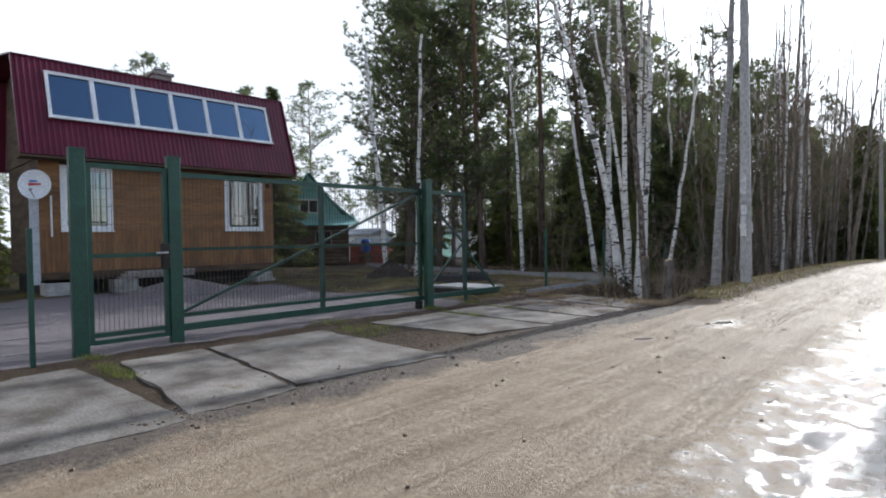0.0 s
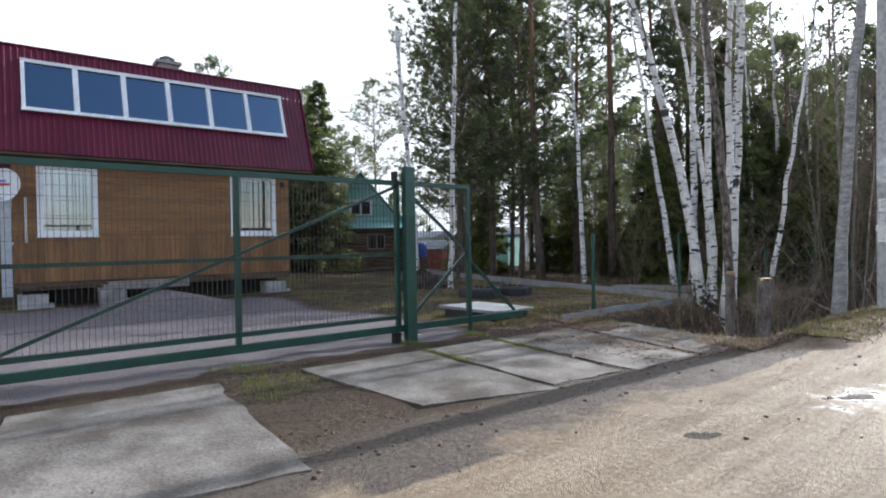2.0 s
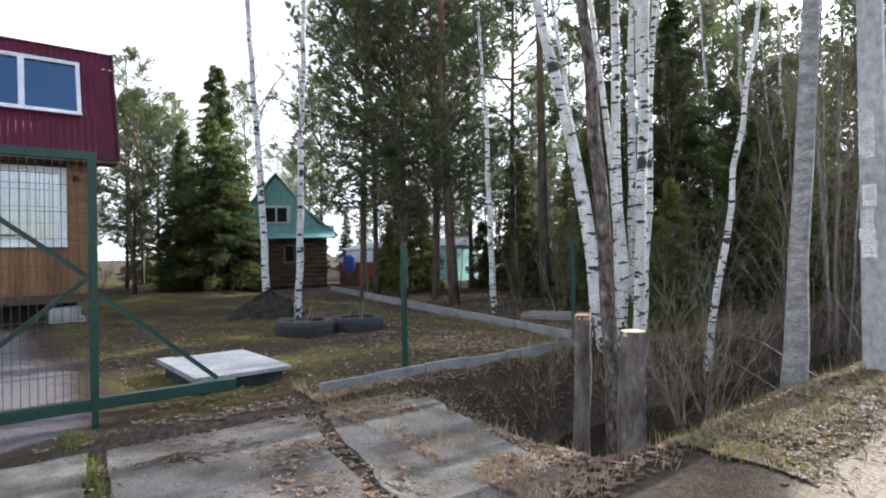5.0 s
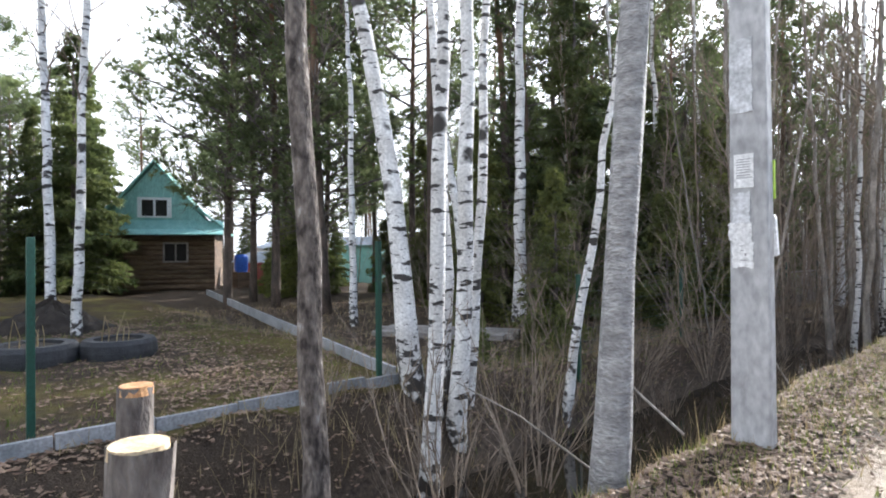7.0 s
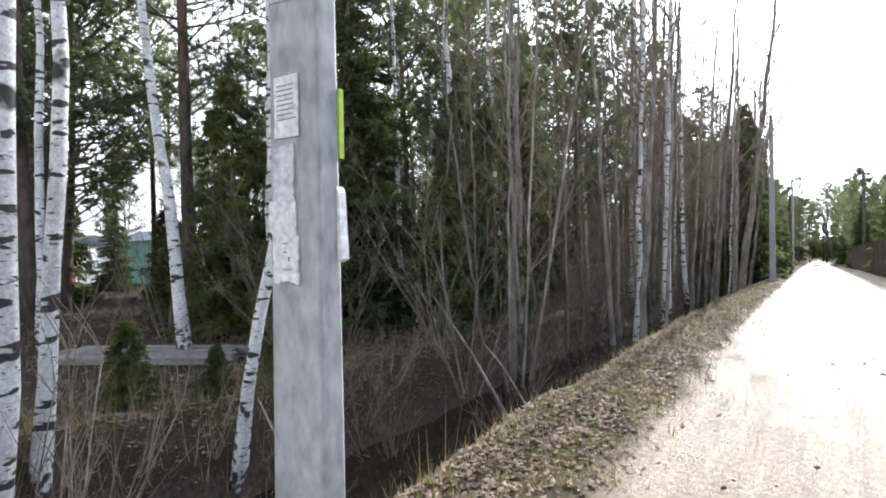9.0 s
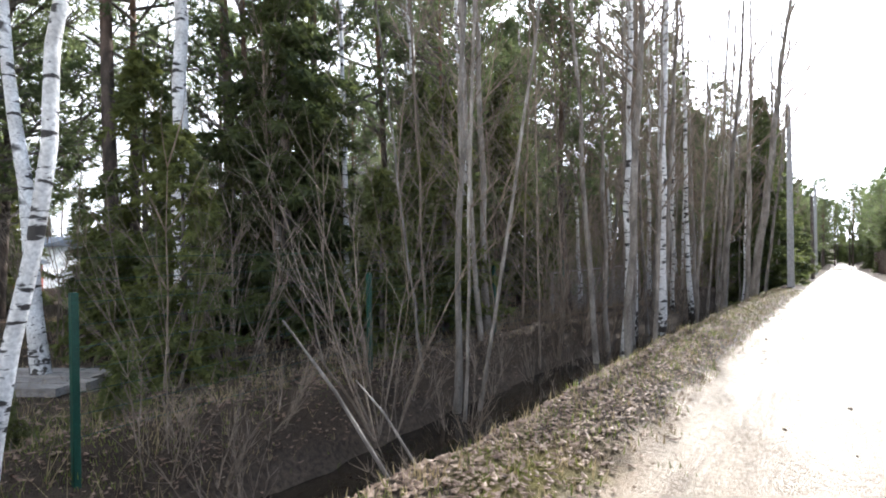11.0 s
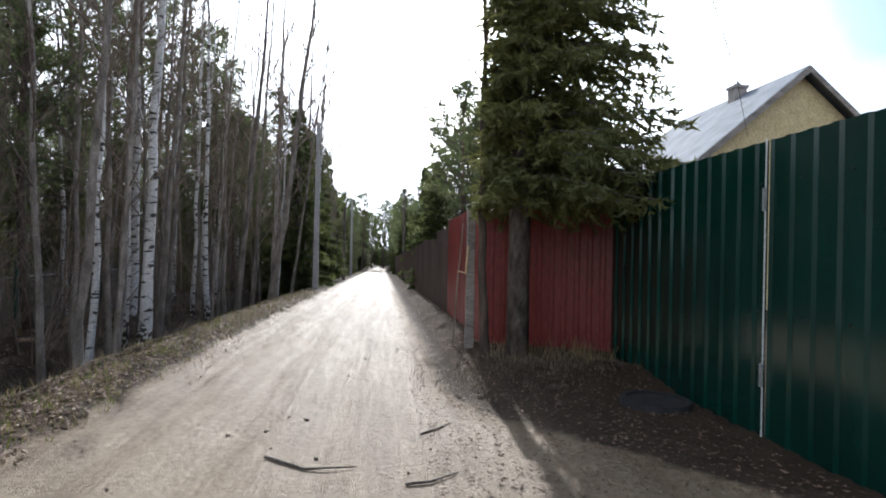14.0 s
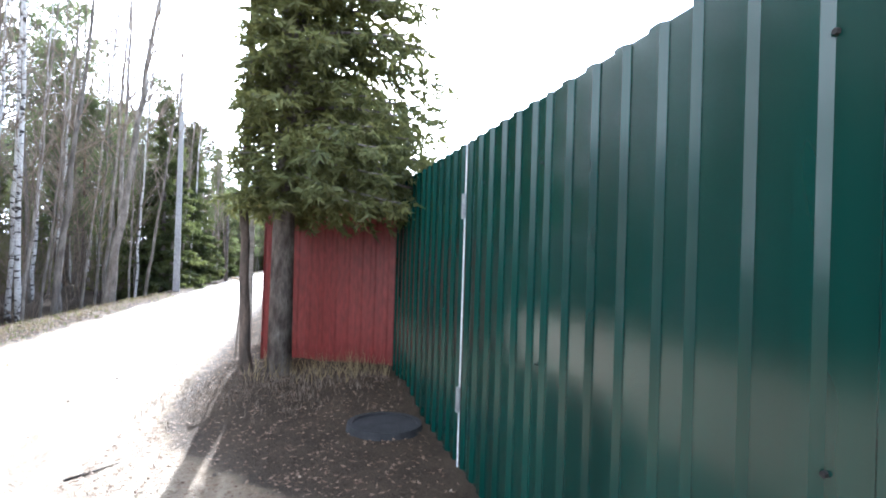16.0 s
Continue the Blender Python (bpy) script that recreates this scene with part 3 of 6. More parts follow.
for quad in SLABS:
    g = Geo()
    z = 0.005 + rng.uniform(-0.003, 0.004)
    n = 14
    ring = []
    for i in range(4 * n):
        k, q = divmod(i, n)
        f = q / n
        (ax, ay), (bx, by) = quad[k], quad[(k + 1) % 4]
        px, py = ax + (bx - ax) * f, ay + (by - ay) * f
        j = 0.045 * noise.noise(Vector((px * 2.3, py * 2.3, 2))) + 0.035 * noise.noise(Vector((px * 9, py * 9, 2)))
        ring.append((px + j, py + j * 0.8))
    g.prism(ring, "z", -0.12, z)
    part("slab", g, SLABC, pave, bevel=0.004)

# ---------------------------------------------------------------- gate and fence, green
GX = -6.4


def rect_post(name, x, y, w, d, z1, parent, material=GREENP, z0=-0.1):
    g = Geo().box(x - d / 2, y - w / 2, z0, x + d / 2, y + w / 2, z1)
    return part(name, g, material, parent, bevel=0.006)


gp = thing("gate_post", "dark green square steel gate post", "gate post", (GX, 1.56, 0), "gate posts")
rect_post("shaft", 0, 0, 0.15, 0.10, 2.28, gp)
part("cap", Geo().box(-0.052, -0.077, 2.28, 0.052, 0.077, 2.295), GREENP, gp, bevel=0.003)
gp2 = copy_thing(gp, pose(GX, 2.57, 0))
gp3 = copy_thing(gp, pose(GX, 6.92, 0))

wick = thing("wicket_gate", "narrow green steel wicket gate with wire mesh, shut", "gate", (GX, 2.065, 0))
for y in (-0.40, 0.40):
    part("stile", Geo().box(-0.025, y - 0.025, 0.14, 0.025, y + 0.025, 2.14), GREENP, wick)
for z in (0.16, 0.24, 1.12, 2.12):
    part("rail", Geo().box(-0.022, -0.375, z - 0.025, 0.022, 0.375, z + 0.025), GREENP, wick)
lk = part("lock_box", Geo().box(0.026, 0.33, 0.95, 0.09, 0.42, 1.25), BLACK, wick, "black lock case", bevel=0.006)
part("handle", Geo().bar((0.09, 0.37, 1.14), (0.13, 0.37, 1.14), 0.02).bar((0.13, 0.25, 1.14), (0.13, 0.38, 1.14), 0.02), GREYST, lk)


def wire_panel(name, y0, y1, z0, z1, parent, material, step_y, step_z, r=0.0022, x=0.0):
    g = Geo()
    for k in range(int((y1 - y0) / step_y) + 1):
        g.bar((x, y0 + k * step_y, z0), (x, y0 + k * step_y, z1), r * 2)
    for k in range(int((z1 - z0) / step_z) + 1):
        g.bar((x + 0.004, y0, z0 + k * step_z), (x + 0.004, y1, z0 + k * step_z), r * 2)
    return part(name, g, material, parent, kind="stuff")


wire_panel("wire_mesh", -0.37, 0.375, 0.27, 2.09, wick, RUST, 0.05, 0.2, x=-0.01)

gate = thing("sliding_gate", "long green steel sliding gate with wire mesh and diagonal braces, shut", "gate", (GX - 0.10, 0, 0))
part("bottom_beam", Geo().box(-0.035, 2.62, 0.16, 0.035, 9.05, 0.25), GREENP, gate, bevel=0.006)
part("lower_rail", Geo().box(-0.025, 2.62, 0.33, 0.025, 6.8, 0.38), GREENP, gate)
part("middle_rail", Geo().box(-0.02, 2.62, 1.15, 0.02, 6.8, 1.19), GREENP, gate)
part("top_rail", Geo().box(-0.03, 2.62, 2.06, 0.03, 8.03, 2.12), GREENP, gate)
for y in (2.65, 4.75, 6.80, 8.0):
    part("upright", Geo().box(-0.028, y - 0.028, 0.25, 0.028, y + 0.028, 2.06), GREENP, gate)
for a, b in (((2.7, 0.4), (4.75, 1.22)), ((4.75, 1.22), (6.78, 2.04)), ((6.95, 0.3), (7.96, 1.16)), ((6.95, 2.0), (7.96, 1.18)), ((8.03, 1.05), (8.9, 0.27))):
    part("brace", Geo().bar((0.0, *a), (0.0, *b), 0.035), GREENP, gate)
wire_panel("wire_mesh", 2.68, 6.78, 0.39, 2.05, gate, RUST, 0.05, 0.2, x=0.035)
wire_panel("wire_mesh", 6.9, 7.97, 0.26, 2.05, gate, RUST, 0.05, 0.2, x=0.035)
part("roller_guide", Geo().box(-0.06, 6.76, 2.02, 0.04, 6.80, 2.24), BLACK, gate, "black roller guide")
part("roller_block", Geo().box(-0.05, 6.72, -0.02, 0.06, 6.80, 0.155), BLACK, gate, "black roller block")

dish = thing("satellite_dish", "round white dish with a faded emblem fixed at the house corner", "dish", (-14.62, 2.78, 2.60))
part("bracket", Geo().bar((-0.27, 0.0, -0.06), (0.0, 0.0, -0.02), 0.05), GREYST, dish, "grey steel bracket", bevel=0.005)
g = Geo()
dm = pose(0.03, 0, 0, 0, 80, -24)
rings = []
for k in range(7):
    r = 0.34 * k / 6
    rings.append([tuple(dm @ Vector((r * math.cos(a * math.pi / 16), 0.92 * r * math.sin(a * math.pi / 16), 0.55 * r * r))) for a in range(32)])
for k in range(6):
    for a in range(32):
        g.face(rings[k][a], rings[k][(a + 1) % 32], rings[k + 1][(a + 1) % 32], rings[k + 1][a])
bowl = part("bowl", g, WHITEP, dish, smooth=True)
part("feed_arm", Geo().tube([tuple(dm @ Vector((0.30, 0, 0.05))), tuple(dm @ Vector((0.22, 0, 0.36)))], [0.012, 0.010], 8), GREYST, dish)
part("receiver", Geo().tube([tuple(dm @ Vector((0.21, 0, 0.40))), tuple(dm @ Vector((0.17, 0, 0.30)))], [0.03, 0.022], 10), GREYST, dish)
part("emblem", Geo().face(*(dm @ Vector(p) for p in ((-0.05, -0.13, 0.02), (0.02, -0.13, 0.02), (0.0, 0.11, 0.02), (-0.035, 0.11, 0.02)))), PRED, bowl)
part("emblem", Geo().face(*(dm @ Vector(p) for p in ((-0.11, -0.11, 0.022), (-0.065, -0.11, 0.022), (-0.075, 0.04, 0.022), (-0.10, 0.04, 0.022)))), PBLUE, bowl)
board = thing("corner_board", "pale grey upright board and short pipe at the house corner", "board", (-14.80, 2.78, 0.0))
part("plank", Geo().box(-0.08, -0.08, 0.35, -0.04, 0.10, 2.34), GREYBOARD, board, bevel=0.004)
part("cable_pipe", Geo().tube([(-0.06, 0.34, 1.45), (-0.06, 0.34, 2.40)], [0.022, 0.022], 8), WHITEP, board, "short white plastic pipe")


def stake_fence(y0, y1, x0, x1, name, label, n, h=1.42, base=-0.2):
    f = thing(name, label, "fence", (x0, y0, 0))
    dx, dy = x1 - x0, y1 - y0
    ln, dirn = math.hypot(dx, dy), math.degrees(math.atan2(-dx, dy))
    f.matrix_basis = pose(x0, y0, 0, 0, 0, dirn)
    for k in range(n + 1):
        part("post", Geo().box(-0.024, ln * k / n - 0.024, base, 0.024, ln * k / n + 0.024, h), GREENP, f, bevel=0.004)
    if n > 3:
        g = Geo()
        for k in range(9):
            g.bar((0.03, 0, 0.02 + k * 0.155), (0.03, ln, 0.02 + k * 0.155), 0.004)
        part("wire_mesh", g, GREENP, f, kind="stuff")
    return f


stake_fence(8.0, 13.70, -6.48, -6.55, "wire_fence", "slim green square fence posts standing beside the kerb", 2)
stake_fence(1.08, -8.5, -6.15, -6.4, "wire_fence", "green wire mesh fence on slim posts beside the wicket", 4)
stake_fence(16.35, 32.1, -5.98, -6.7, "wire_fence", "green wire mesh fence on slim posts along the wooded ditch", 5, 1.02, -0.7)

kerb = thing("kerb", "low grey slate-cement boards set on edge along the yard", "kerb", kind="structure")
for k in range(7):
    y = 9.75 + k * 0.6
    g = Geo().box(-6.30 - 0.01 * (k % 2), y, -0.25, -6.26 - 0.01 * (k % 2), y + 0.59, 0.13 + 0.012 * (k % 3))
    part("board", g, LID, kerb, bevel=0.004)
for k in range(16):
    a = Vector((-6.4 - k * 0.9, 13.78 + k * 0.21, 0))
    g = Geo().bar((*a.xy, 0.08), (a.x - 0.88, a.y + 0.205, 0.08), 0.04, 0.17)
    part("board", g, LID, kerb)

# ---------------------------------------------------------------- the house with the maroon mansard roof
house = thing("house", "two-storey wooden house with a maroon mansard roof of metal sheet", "house")
HX, HY0, HY1 = -14.9, 2.90, 8.80
EX, EZ, TX, TZ = -14.42, 3.28, -15.2, 5.60        # eave and break of the steep roof slope
# core in dark wood, so its bare -y end looks shaded
core = part("wall", Geo().box(-18.4, HY0 + 0.03, 0.55, HX - 0.06, HY1 - 0.03, 3.34), DARKW, house)
W1, W2 = (3.36, 4.36), (7.33, 8.41)
z = 1.60
while z < 3.25:
    for a, b in ((HY0, W1[0] - 0.05), (W1[1] + 0.05, W2[0] - 0.05), (W2[1] + 0.05, HY1)):
        if z < 3.12:
            part("board", Geo().box(HX - 0.055, a, z, HX + rng.uniform(0, 0.006), b, z + 0.088), WOODW, house)
        else:
            part("board", Geo().box(HX - 0.055, a, z, HX, b, z + 0.088), WOODW, house)
    z += 0.092
y = HY0
while y < HY1 - 0.05:
    part("board", Geo().box(HX - 0.055, y, 0.62, HX + rng.uniform(0, 0.006), min(y + 0.098, HY1), 1.595), WOODV, house)
    y += 0.103
for k in range(31):
    z = 0.62 + k * 0.0865
    part("board", Geo().box(-18.4, HY1 - 0.03, z, HX, HY1 + 0.01, z + 0.083), WOODW, house)
for yc, (a, b) in enumerate((W1, W2)):
    win = part("window", Geo().box(HX - 0.05, a - 0.05, 1.585, HX + 0.03, a + 0.07, 3.13).box(HX - 0.05, b - 0.07, 1.585, HX + 0.03, b + 0.05, 3.13)
               .box(HX - 0.05, a + 0.07, 1.585, HX + 0.03, b - 0.07, 1.70).box(HX - 0.05, a + 0.07, 3.01, HX + 0.03, b - 0.07, 3.13), WHITEP, house, "white plastic window")
    part("sill", Geo().box(HX - 0.05, a - 0.06, 1.56, HX + 0.07, b + 0.06, 1.583), WHITEP, win)
    for q in range(1, 6):
        part("grille_bar", Geo().bar((HX - 0.012, a + 0.07 + (b - a - 0.14) * q / 6, 1.70), (HX - 0.012, a + 0.07 + (b - a - 0.14) * q / 6, 3.01), 0.008), RUST, win, "thin dark grille bar")
    for q in range(1, 4):
        part("grille_bar", Geo().bar((HX - 0.012, a + 0.07, 1.70 + 1.31 * q / 4), (HX - 0.012, b - 0.07, 1.70 + 1.31 * q / 4), 0.008), RUST, win, "thin dark grille bar")
    part("pane", Geo().box(HX - 0.03, a + 0.07, 1.70, HX - 0.024, b - 0.07, 3.01), GLASS, win).visible_shadow = False
    g = Geo()
    pts = [(HX - 0.045 + 0.006 * math.sin(i * 1.9), a + 0.07 + (b - a - 0.14) * i / 40) for i in range(41)]
    for (p, q), (r, s) in zip(pts, pts[1:]):
        g.face((p, q, 1.70), (r, s, 1.70), (r, s, 3.01), (p, q, 3.01))
    part("curtain", g, CURT, win)
# roof: corrugated steep slope, with the window band let in
BY0, BY1, BS0, BS1 = 3.13, 8.68, 0.395, 0.86      # band: along y, and along the slope (0 eave, 1 break)


def slope(s, off=0.0):
    nx_, nz_ = (TZ - EZ), (EX - TX)
    ln = math.hypot(nx_, nz_)
    return EX + (TX - EX) * s + off * nx_ / ln, EZ + (TZ - EZ) * s + off * nz_ / ln


def corrugated(g, y0, y1, s0, s1):
    """Trapezoid ribs running up the slope."""
    y, prof = y0, []
    while y < y1:
        for d, o in ((0.0, 0.0), (0.055, 0.0), (0.07, 0.020), (0.10, 0.020), (0.115, 0.0)):
            if y + d < y1:
                prof.append((y + d, o))
        y += 0.115
    prof.append((y1, 0.0))
    for (ya, oa), (yb, ob) in zip(prof, prof[1:]):
        xa0, za0 = slope(s0, oa)
        xb0, zb0 = slope(s0, ob)
        xa1, za1 = slope(s1, oa)
        xb1, zb1 = slope(s1, ob)
        g.face((xa0, ya, za0), (xb0, yb, zb0), (xb1, yb, zb1), (xa1, ya, za1))
    return g


RY0, RY1 = 2.50, 9.30
g = Geo()
corrugated(g, RY0, RY1, 0.0, BS0)
corrugated(g, RY0, BY0, BS0, BS1)
corrugated(g, BY1, RY1, BS0, BS1)
corrugated(g, RY0, RY1, BS1, 1.0)
roof = part("roof", g, ROOFR, house, "maroon ribbed steel roofing")
a, b = slope(0, -0.03), slope(1, -0.03)
part("lining", Geo().prism([(a[0], a[1]), slope(BS0, -0.03), (slope(BS0)[0] - 0.35, slope(BS0)[1]), (slope(BS1)[0] - 0.35, slope(BS1)[1]), slope(BS1, -0.03), b, (-16.8, 5.90), (-18.3, TZ), (-18.9, EZ), (-18.4, EZ), (HX - 0.1, EZ)], "y", HY0 + 0.03, HY1 - 0.03), CURTD, roof, "dark attic lining")
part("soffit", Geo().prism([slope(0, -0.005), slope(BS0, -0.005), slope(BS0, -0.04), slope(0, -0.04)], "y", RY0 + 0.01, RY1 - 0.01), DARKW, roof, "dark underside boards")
part("upper_slope", Geo().prism([(TX + 0.04, TZ), (TX + 0.04, TZ + 0.03), (-16.8, 5.95), (-18.34, TZ + 0.03), (-18.34, TZ), (-16.8, 5.90)], "y", RY0 - 0.02, RY1 + 0.02), ROOFR, roof)
part("back_slope", Geo().prism([(-18.3, TZ), (-18.34, TZ + 0.02), (-18.98, EZ), (-18.9, EZ)], "y", RY0, RY1), ROOFR, roof)
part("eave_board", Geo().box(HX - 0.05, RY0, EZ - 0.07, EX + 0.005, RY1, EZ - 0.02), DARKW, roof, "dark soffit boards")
for y in (RY0 - 0.02, RY1):
    g = Geo()
    p0, p1 = slope(0, 0.03), slope(1.0, 0.03)
    g.bar((p0[0], y + 0.01, p0[1]), (p1[0], y + 0.01, p1[1]), 0.03, 0.08)
    part("verge_strip", g, ROOFR, roof)
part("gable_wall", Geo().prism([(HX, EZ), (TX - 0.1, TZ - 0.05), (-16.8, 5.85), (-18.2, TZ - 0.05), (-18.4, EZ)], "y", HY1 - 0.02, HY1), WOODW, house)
# -y gable darker than the other: its shade from the sun is in the colour
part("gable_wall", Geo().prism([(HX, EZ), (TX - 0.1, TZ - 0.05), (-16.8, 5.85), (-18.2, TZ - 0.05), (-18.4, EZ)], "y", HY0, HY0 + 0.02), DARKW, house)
# six-pane attic window band
p9 = slope(BS0 - 0.02, 0.05)
band = part("attic_window", Geo().bar((p9[0], BY0 - 0.05, p9[1]), (p9[0], BY1 + 0.05, p9[1]), 0.12, 0.02), WHITEP, house, "long white attic window of six panes")
N = 6
for k in range(N + 1):
    y = BY0 + (BY1 - BY0) * k / N
    wd_ = 0.10 if 0 < k < N else 0.07
    p0, p1 = slope(BS0, 0.02), slope(BS1, 0.02)
    part("mullion", Geo().bar((p0[0], y, p0[1]), (p1[0], y, p1[1]), wd_, 0.06, (1, 0, 0)), WHITEP, band)
for s in (BS0, BS1):
    p0 = slope(s, 0.025)
    part("rail", Geo().bar((p0[0], BY0 - 0.04, p0[1]), (p0[0], BY1 + 0.04, p0[1]), 0.07, 0.07), WHITEP, band)
p0, p1 = slope(BS0, 0.005), slope(BS1, 0.005)
for k in range(N):
    y0, y1 = BY0 + (BY1 - BY0) * k / N, BY0 + (BY1 - BY0) * (k + 1) / N
    g = Geo()
    g.prism([p0, p1, (p1[0] - 0.006, p1[1] - 0.002), (p0[0] - 0.006, p0[1] - 0.002)], "y", y0 + 0.03, y1 - 0.03)
    part("pane", g, BLUEGLASS, band).visible_shadow = False
    # swagged curtain behind each pane
    g = Geo()
    q0, q1 = slope(0.62 if k < 5 else 0.5, -0.16), slope(BS1 + 0.02, -0.16)
    for i in range(10):
        a0, a1 = i / 10, (i + 1) / 10
        d0, d1 = 0.30 * (1 - (2 * a0 - 1) ** 2), 0.30 * (1 - (2 * a1 - 1) ** 2)
        g.face((q1[0], y0 + (y1 - y0) * a0, q1[1] - 0.12 - d0), (q1[0], y0 + (y1 - y0) * a1, q1[1] - 0.12 - d1),
               (q1[0], y0 + (y1 - y0) * a1, q1[1] + 0.02), (q1[0], y0 + (y1 - y0) * a0, q1[1] + 0.02))
    part("curtain", g, CURTD if k % 3 else PINKM, band, "draped mauve curtain")
# foundation blocks, and a solid black box that paints the crawl space's shade
part("crawl_space_shade", Geo().box(-18.2, HY0 + 0.15, -0.1, HX - 0.5, HY1 - 0.15, 0.6), BLACK, house, "black box standing in for the shade under the floor")
part("beam", Geo().box(HX - 0.28, HY0, 0.45, HX - 0.02, HY1, 0.62), DARKW, house, "dark timber sill beam")
for y in (2.95, 4.4, 8.15):
    for zz in (0.0, 0.21):
        part("foundation_block", Geo().box(HX - 0.42, y, zz - 0.05, HX + 0.12, y + 0.62 - 0.1 * (zz > 0.1), zz + 0.155), BLOCKC, house, bevel=0.01)
chim = part("chimney", Geo().box(-16.85, 6.0, 5.5, -16.4, 6.5, 6.10).box(-16.9, 5.95, 6.10, -16.35, 6.55, 6.18), BRICKM, house, "grey brick chimney")
part("cowl", Geo().tube([(-16.6, 6.25, 6.18), (-16.6, 6.25, 6.28)], [0.12, 0.12], 10).tube([(-16.6, 6.25, 6.28), (-16.6, 6.25, 6.36)], [0.20, 0.05], 10), GREYST, chim)
part("lamp", Geo().box(HX + 0.005, 8.58, 2.86, HX + 0.07, 8.66, 2.98), BLACK, house, "small dark wall lamp")

mound = thing("gravel_pile", "low heap of grey gravel before the house", "gravel pile", (-13.3, 5.4, 0.0))
g = Geo()
prev = None
for k in range(9):
    r = 1.0 - k / 8
    ring = [(1.1 * r * math.cos(a * math.pi / 12) * (1 + 0.1 * math.sin(3 * a)), 1.7 * r * math.sin(a * math.pi / 12), 0.48 * (1 - r) ** 0.8 - 0.05 + 0.05 * noise.noise(Vector((a, k, 2)))) for a in range(24)]
    if prev:
        for a in range(24):
            g.face(prev[a], prev[(a + 1) % 24], ring[(a + 1) % 24], ring[a])
    prev = ring
part("mound", g, GRAVELP, mound, smooth=True)
planks = thing("timber_stack", "short stack of pale sawn boards lying by the house wall", "timber", (-14.3, 5.2, 0.42))
for k in range(3):
    part("board", Geo().box(-0.12, -0.9 + 0.1 * k, 0.06 * k, 0.12, 0.9, 0.06 * k + 0.05), PLANK, planks)

# ---------------------------------------------------------------- concrete pole
def concrete_pole(at, label, h=9.5, rz=0.0):
    p = thing("utility_pole", label, "utility pole", at, "poles along the lane", rz=rz)
    g = Geo()
    a, b = 0.118, 0.072
    poly = lambda s, z, t: [(-a * s, -b * s * 1.05, z), (a * s, -b * s * 0.8, z), (a * s, b * s * 0.8, z), (-a * s, b * s * 1.05, z)]
    r0, r1 = poly(1.0, -0.6, 0), poly(0.62, h, 0)
    g.v.extend(r0 + r1)
    g.f.extend([(3, 2, 1, 0), (4, 5, 6, 7), (0, 1, 5, 4), (1, 2, 6, 5), (2, 3, 7, 6), (3, 0, 4, 7)])
    part("shaft", g, POLEC, p, bevel=0.012)
    return p


pole = concrete_pole((-3.22, 14.17, 0.05), "pale grey concrete pole with torn paper notices")
farp = concrete_pole((-3.12, 38.8, height(-3.12, 38.8)), "pale grey concrete pole beside the lane", 6.6)
concrete_pole((-3.1, 64.0, height(-3.1, 64.0)), "pale grey concrete pole far along the lane", 6.5)
rp_ = thing("utility_pole", "dark wooden utility pole far along the lane", "utility pole", (-2.9, 52.0, height(-2.9, 52.0)), "poles along the lane")
part("shaft", Geo().tube([(0, 0, -0.3), (0, 0, 4.6)], [0.11, 0.08], 10), DARKBARK, rp_)
rp2 = thing("utility_pole", "dark wooden utility pole beyond the red fence", "utility pole", (1.2, 62.0, height(1.2, 62.0)), "poles along the lane")
part("shaft", Geo().tube([(0, 0, -0.3), (0, 0, 7.0)], [0.12, 0.08], 10), DARKBARK, rp2)

# ---------------------------------------------------------------- profiled sheet fences on the other side
def sheet_panel(g, y0, y1, z0, z1, x=0.0, pitch=0.2, depth=0.02, flip=1):
    """Trapezoidal sheet in the plane x, ribs upright."""
    y, prof = y0, []
    while y < y1 - 1e-6:
        for d, o in ((0.0, 0.0), (pitch * 0.52, 0.0), (pitch * 0.62, depth), (pitch * 0.90, depth), (pitch * 1.0, 0.0)):
            if y + d <= y1:
                prof.append((y + d, o))
        y += pitch
    prof.append((y1, 0.0))
    for (ya, oa), (yb, ob) in zip(prof, prof[1:]):
        if yb - ya > 1e-5:
            g.face((x - flip * oa, ya, z0), (x - flip * ob, yb, z0), (x - flip * ob, yb, z1), (x - flip * oa, ya, z1))
    return g


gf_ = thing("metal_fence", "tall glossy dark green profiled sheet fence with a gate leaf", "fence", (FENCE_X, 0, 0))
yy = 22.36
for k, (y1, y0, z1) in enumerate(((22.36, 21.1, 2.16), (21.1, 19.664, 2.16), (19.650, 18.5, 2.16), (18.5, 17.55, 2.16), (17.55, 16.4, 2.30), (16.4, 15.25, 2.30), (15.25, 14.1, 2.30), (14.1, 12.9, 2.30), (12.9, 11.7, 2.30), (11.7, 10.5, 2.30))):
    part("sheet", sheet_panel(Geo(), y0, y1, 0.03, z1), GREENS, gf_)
for y in (22.3, 19.55, 17.45, 14.5, 11.5):
    part("post", Geo().box(0.03, y - 0.03, -0.2, 0.09, y + 0.03, 2.1), GREENP, gf_)
for z in (0.5, 1.75):
    part("rail", Geo().box(0.012, 10.4, z, 0.03, 19.60, z + 0.04), GREENP, gf_)
    part("rail", Geo().box(0.012, 19.80, z, 0.03, 22.3, z + 0.04), GREENP, gf_)
# added white strip paints the daylight that shines through the gate leaf gap
part("gap_light_strip", Geo().box(-0.030, 19.653, 0.03, -0.021, 19.660, 2.17), WHITEP, gf_, "thin white strip standing in for light through the gate leaf gap")
for z in (0.42, 1.66):
    part("hinge", Geo().tube([(-0.036, 19.657, z), (-0.036, 19.657, z + 0.16)], [0.014, 0.014], 8), GREYST, gf_)
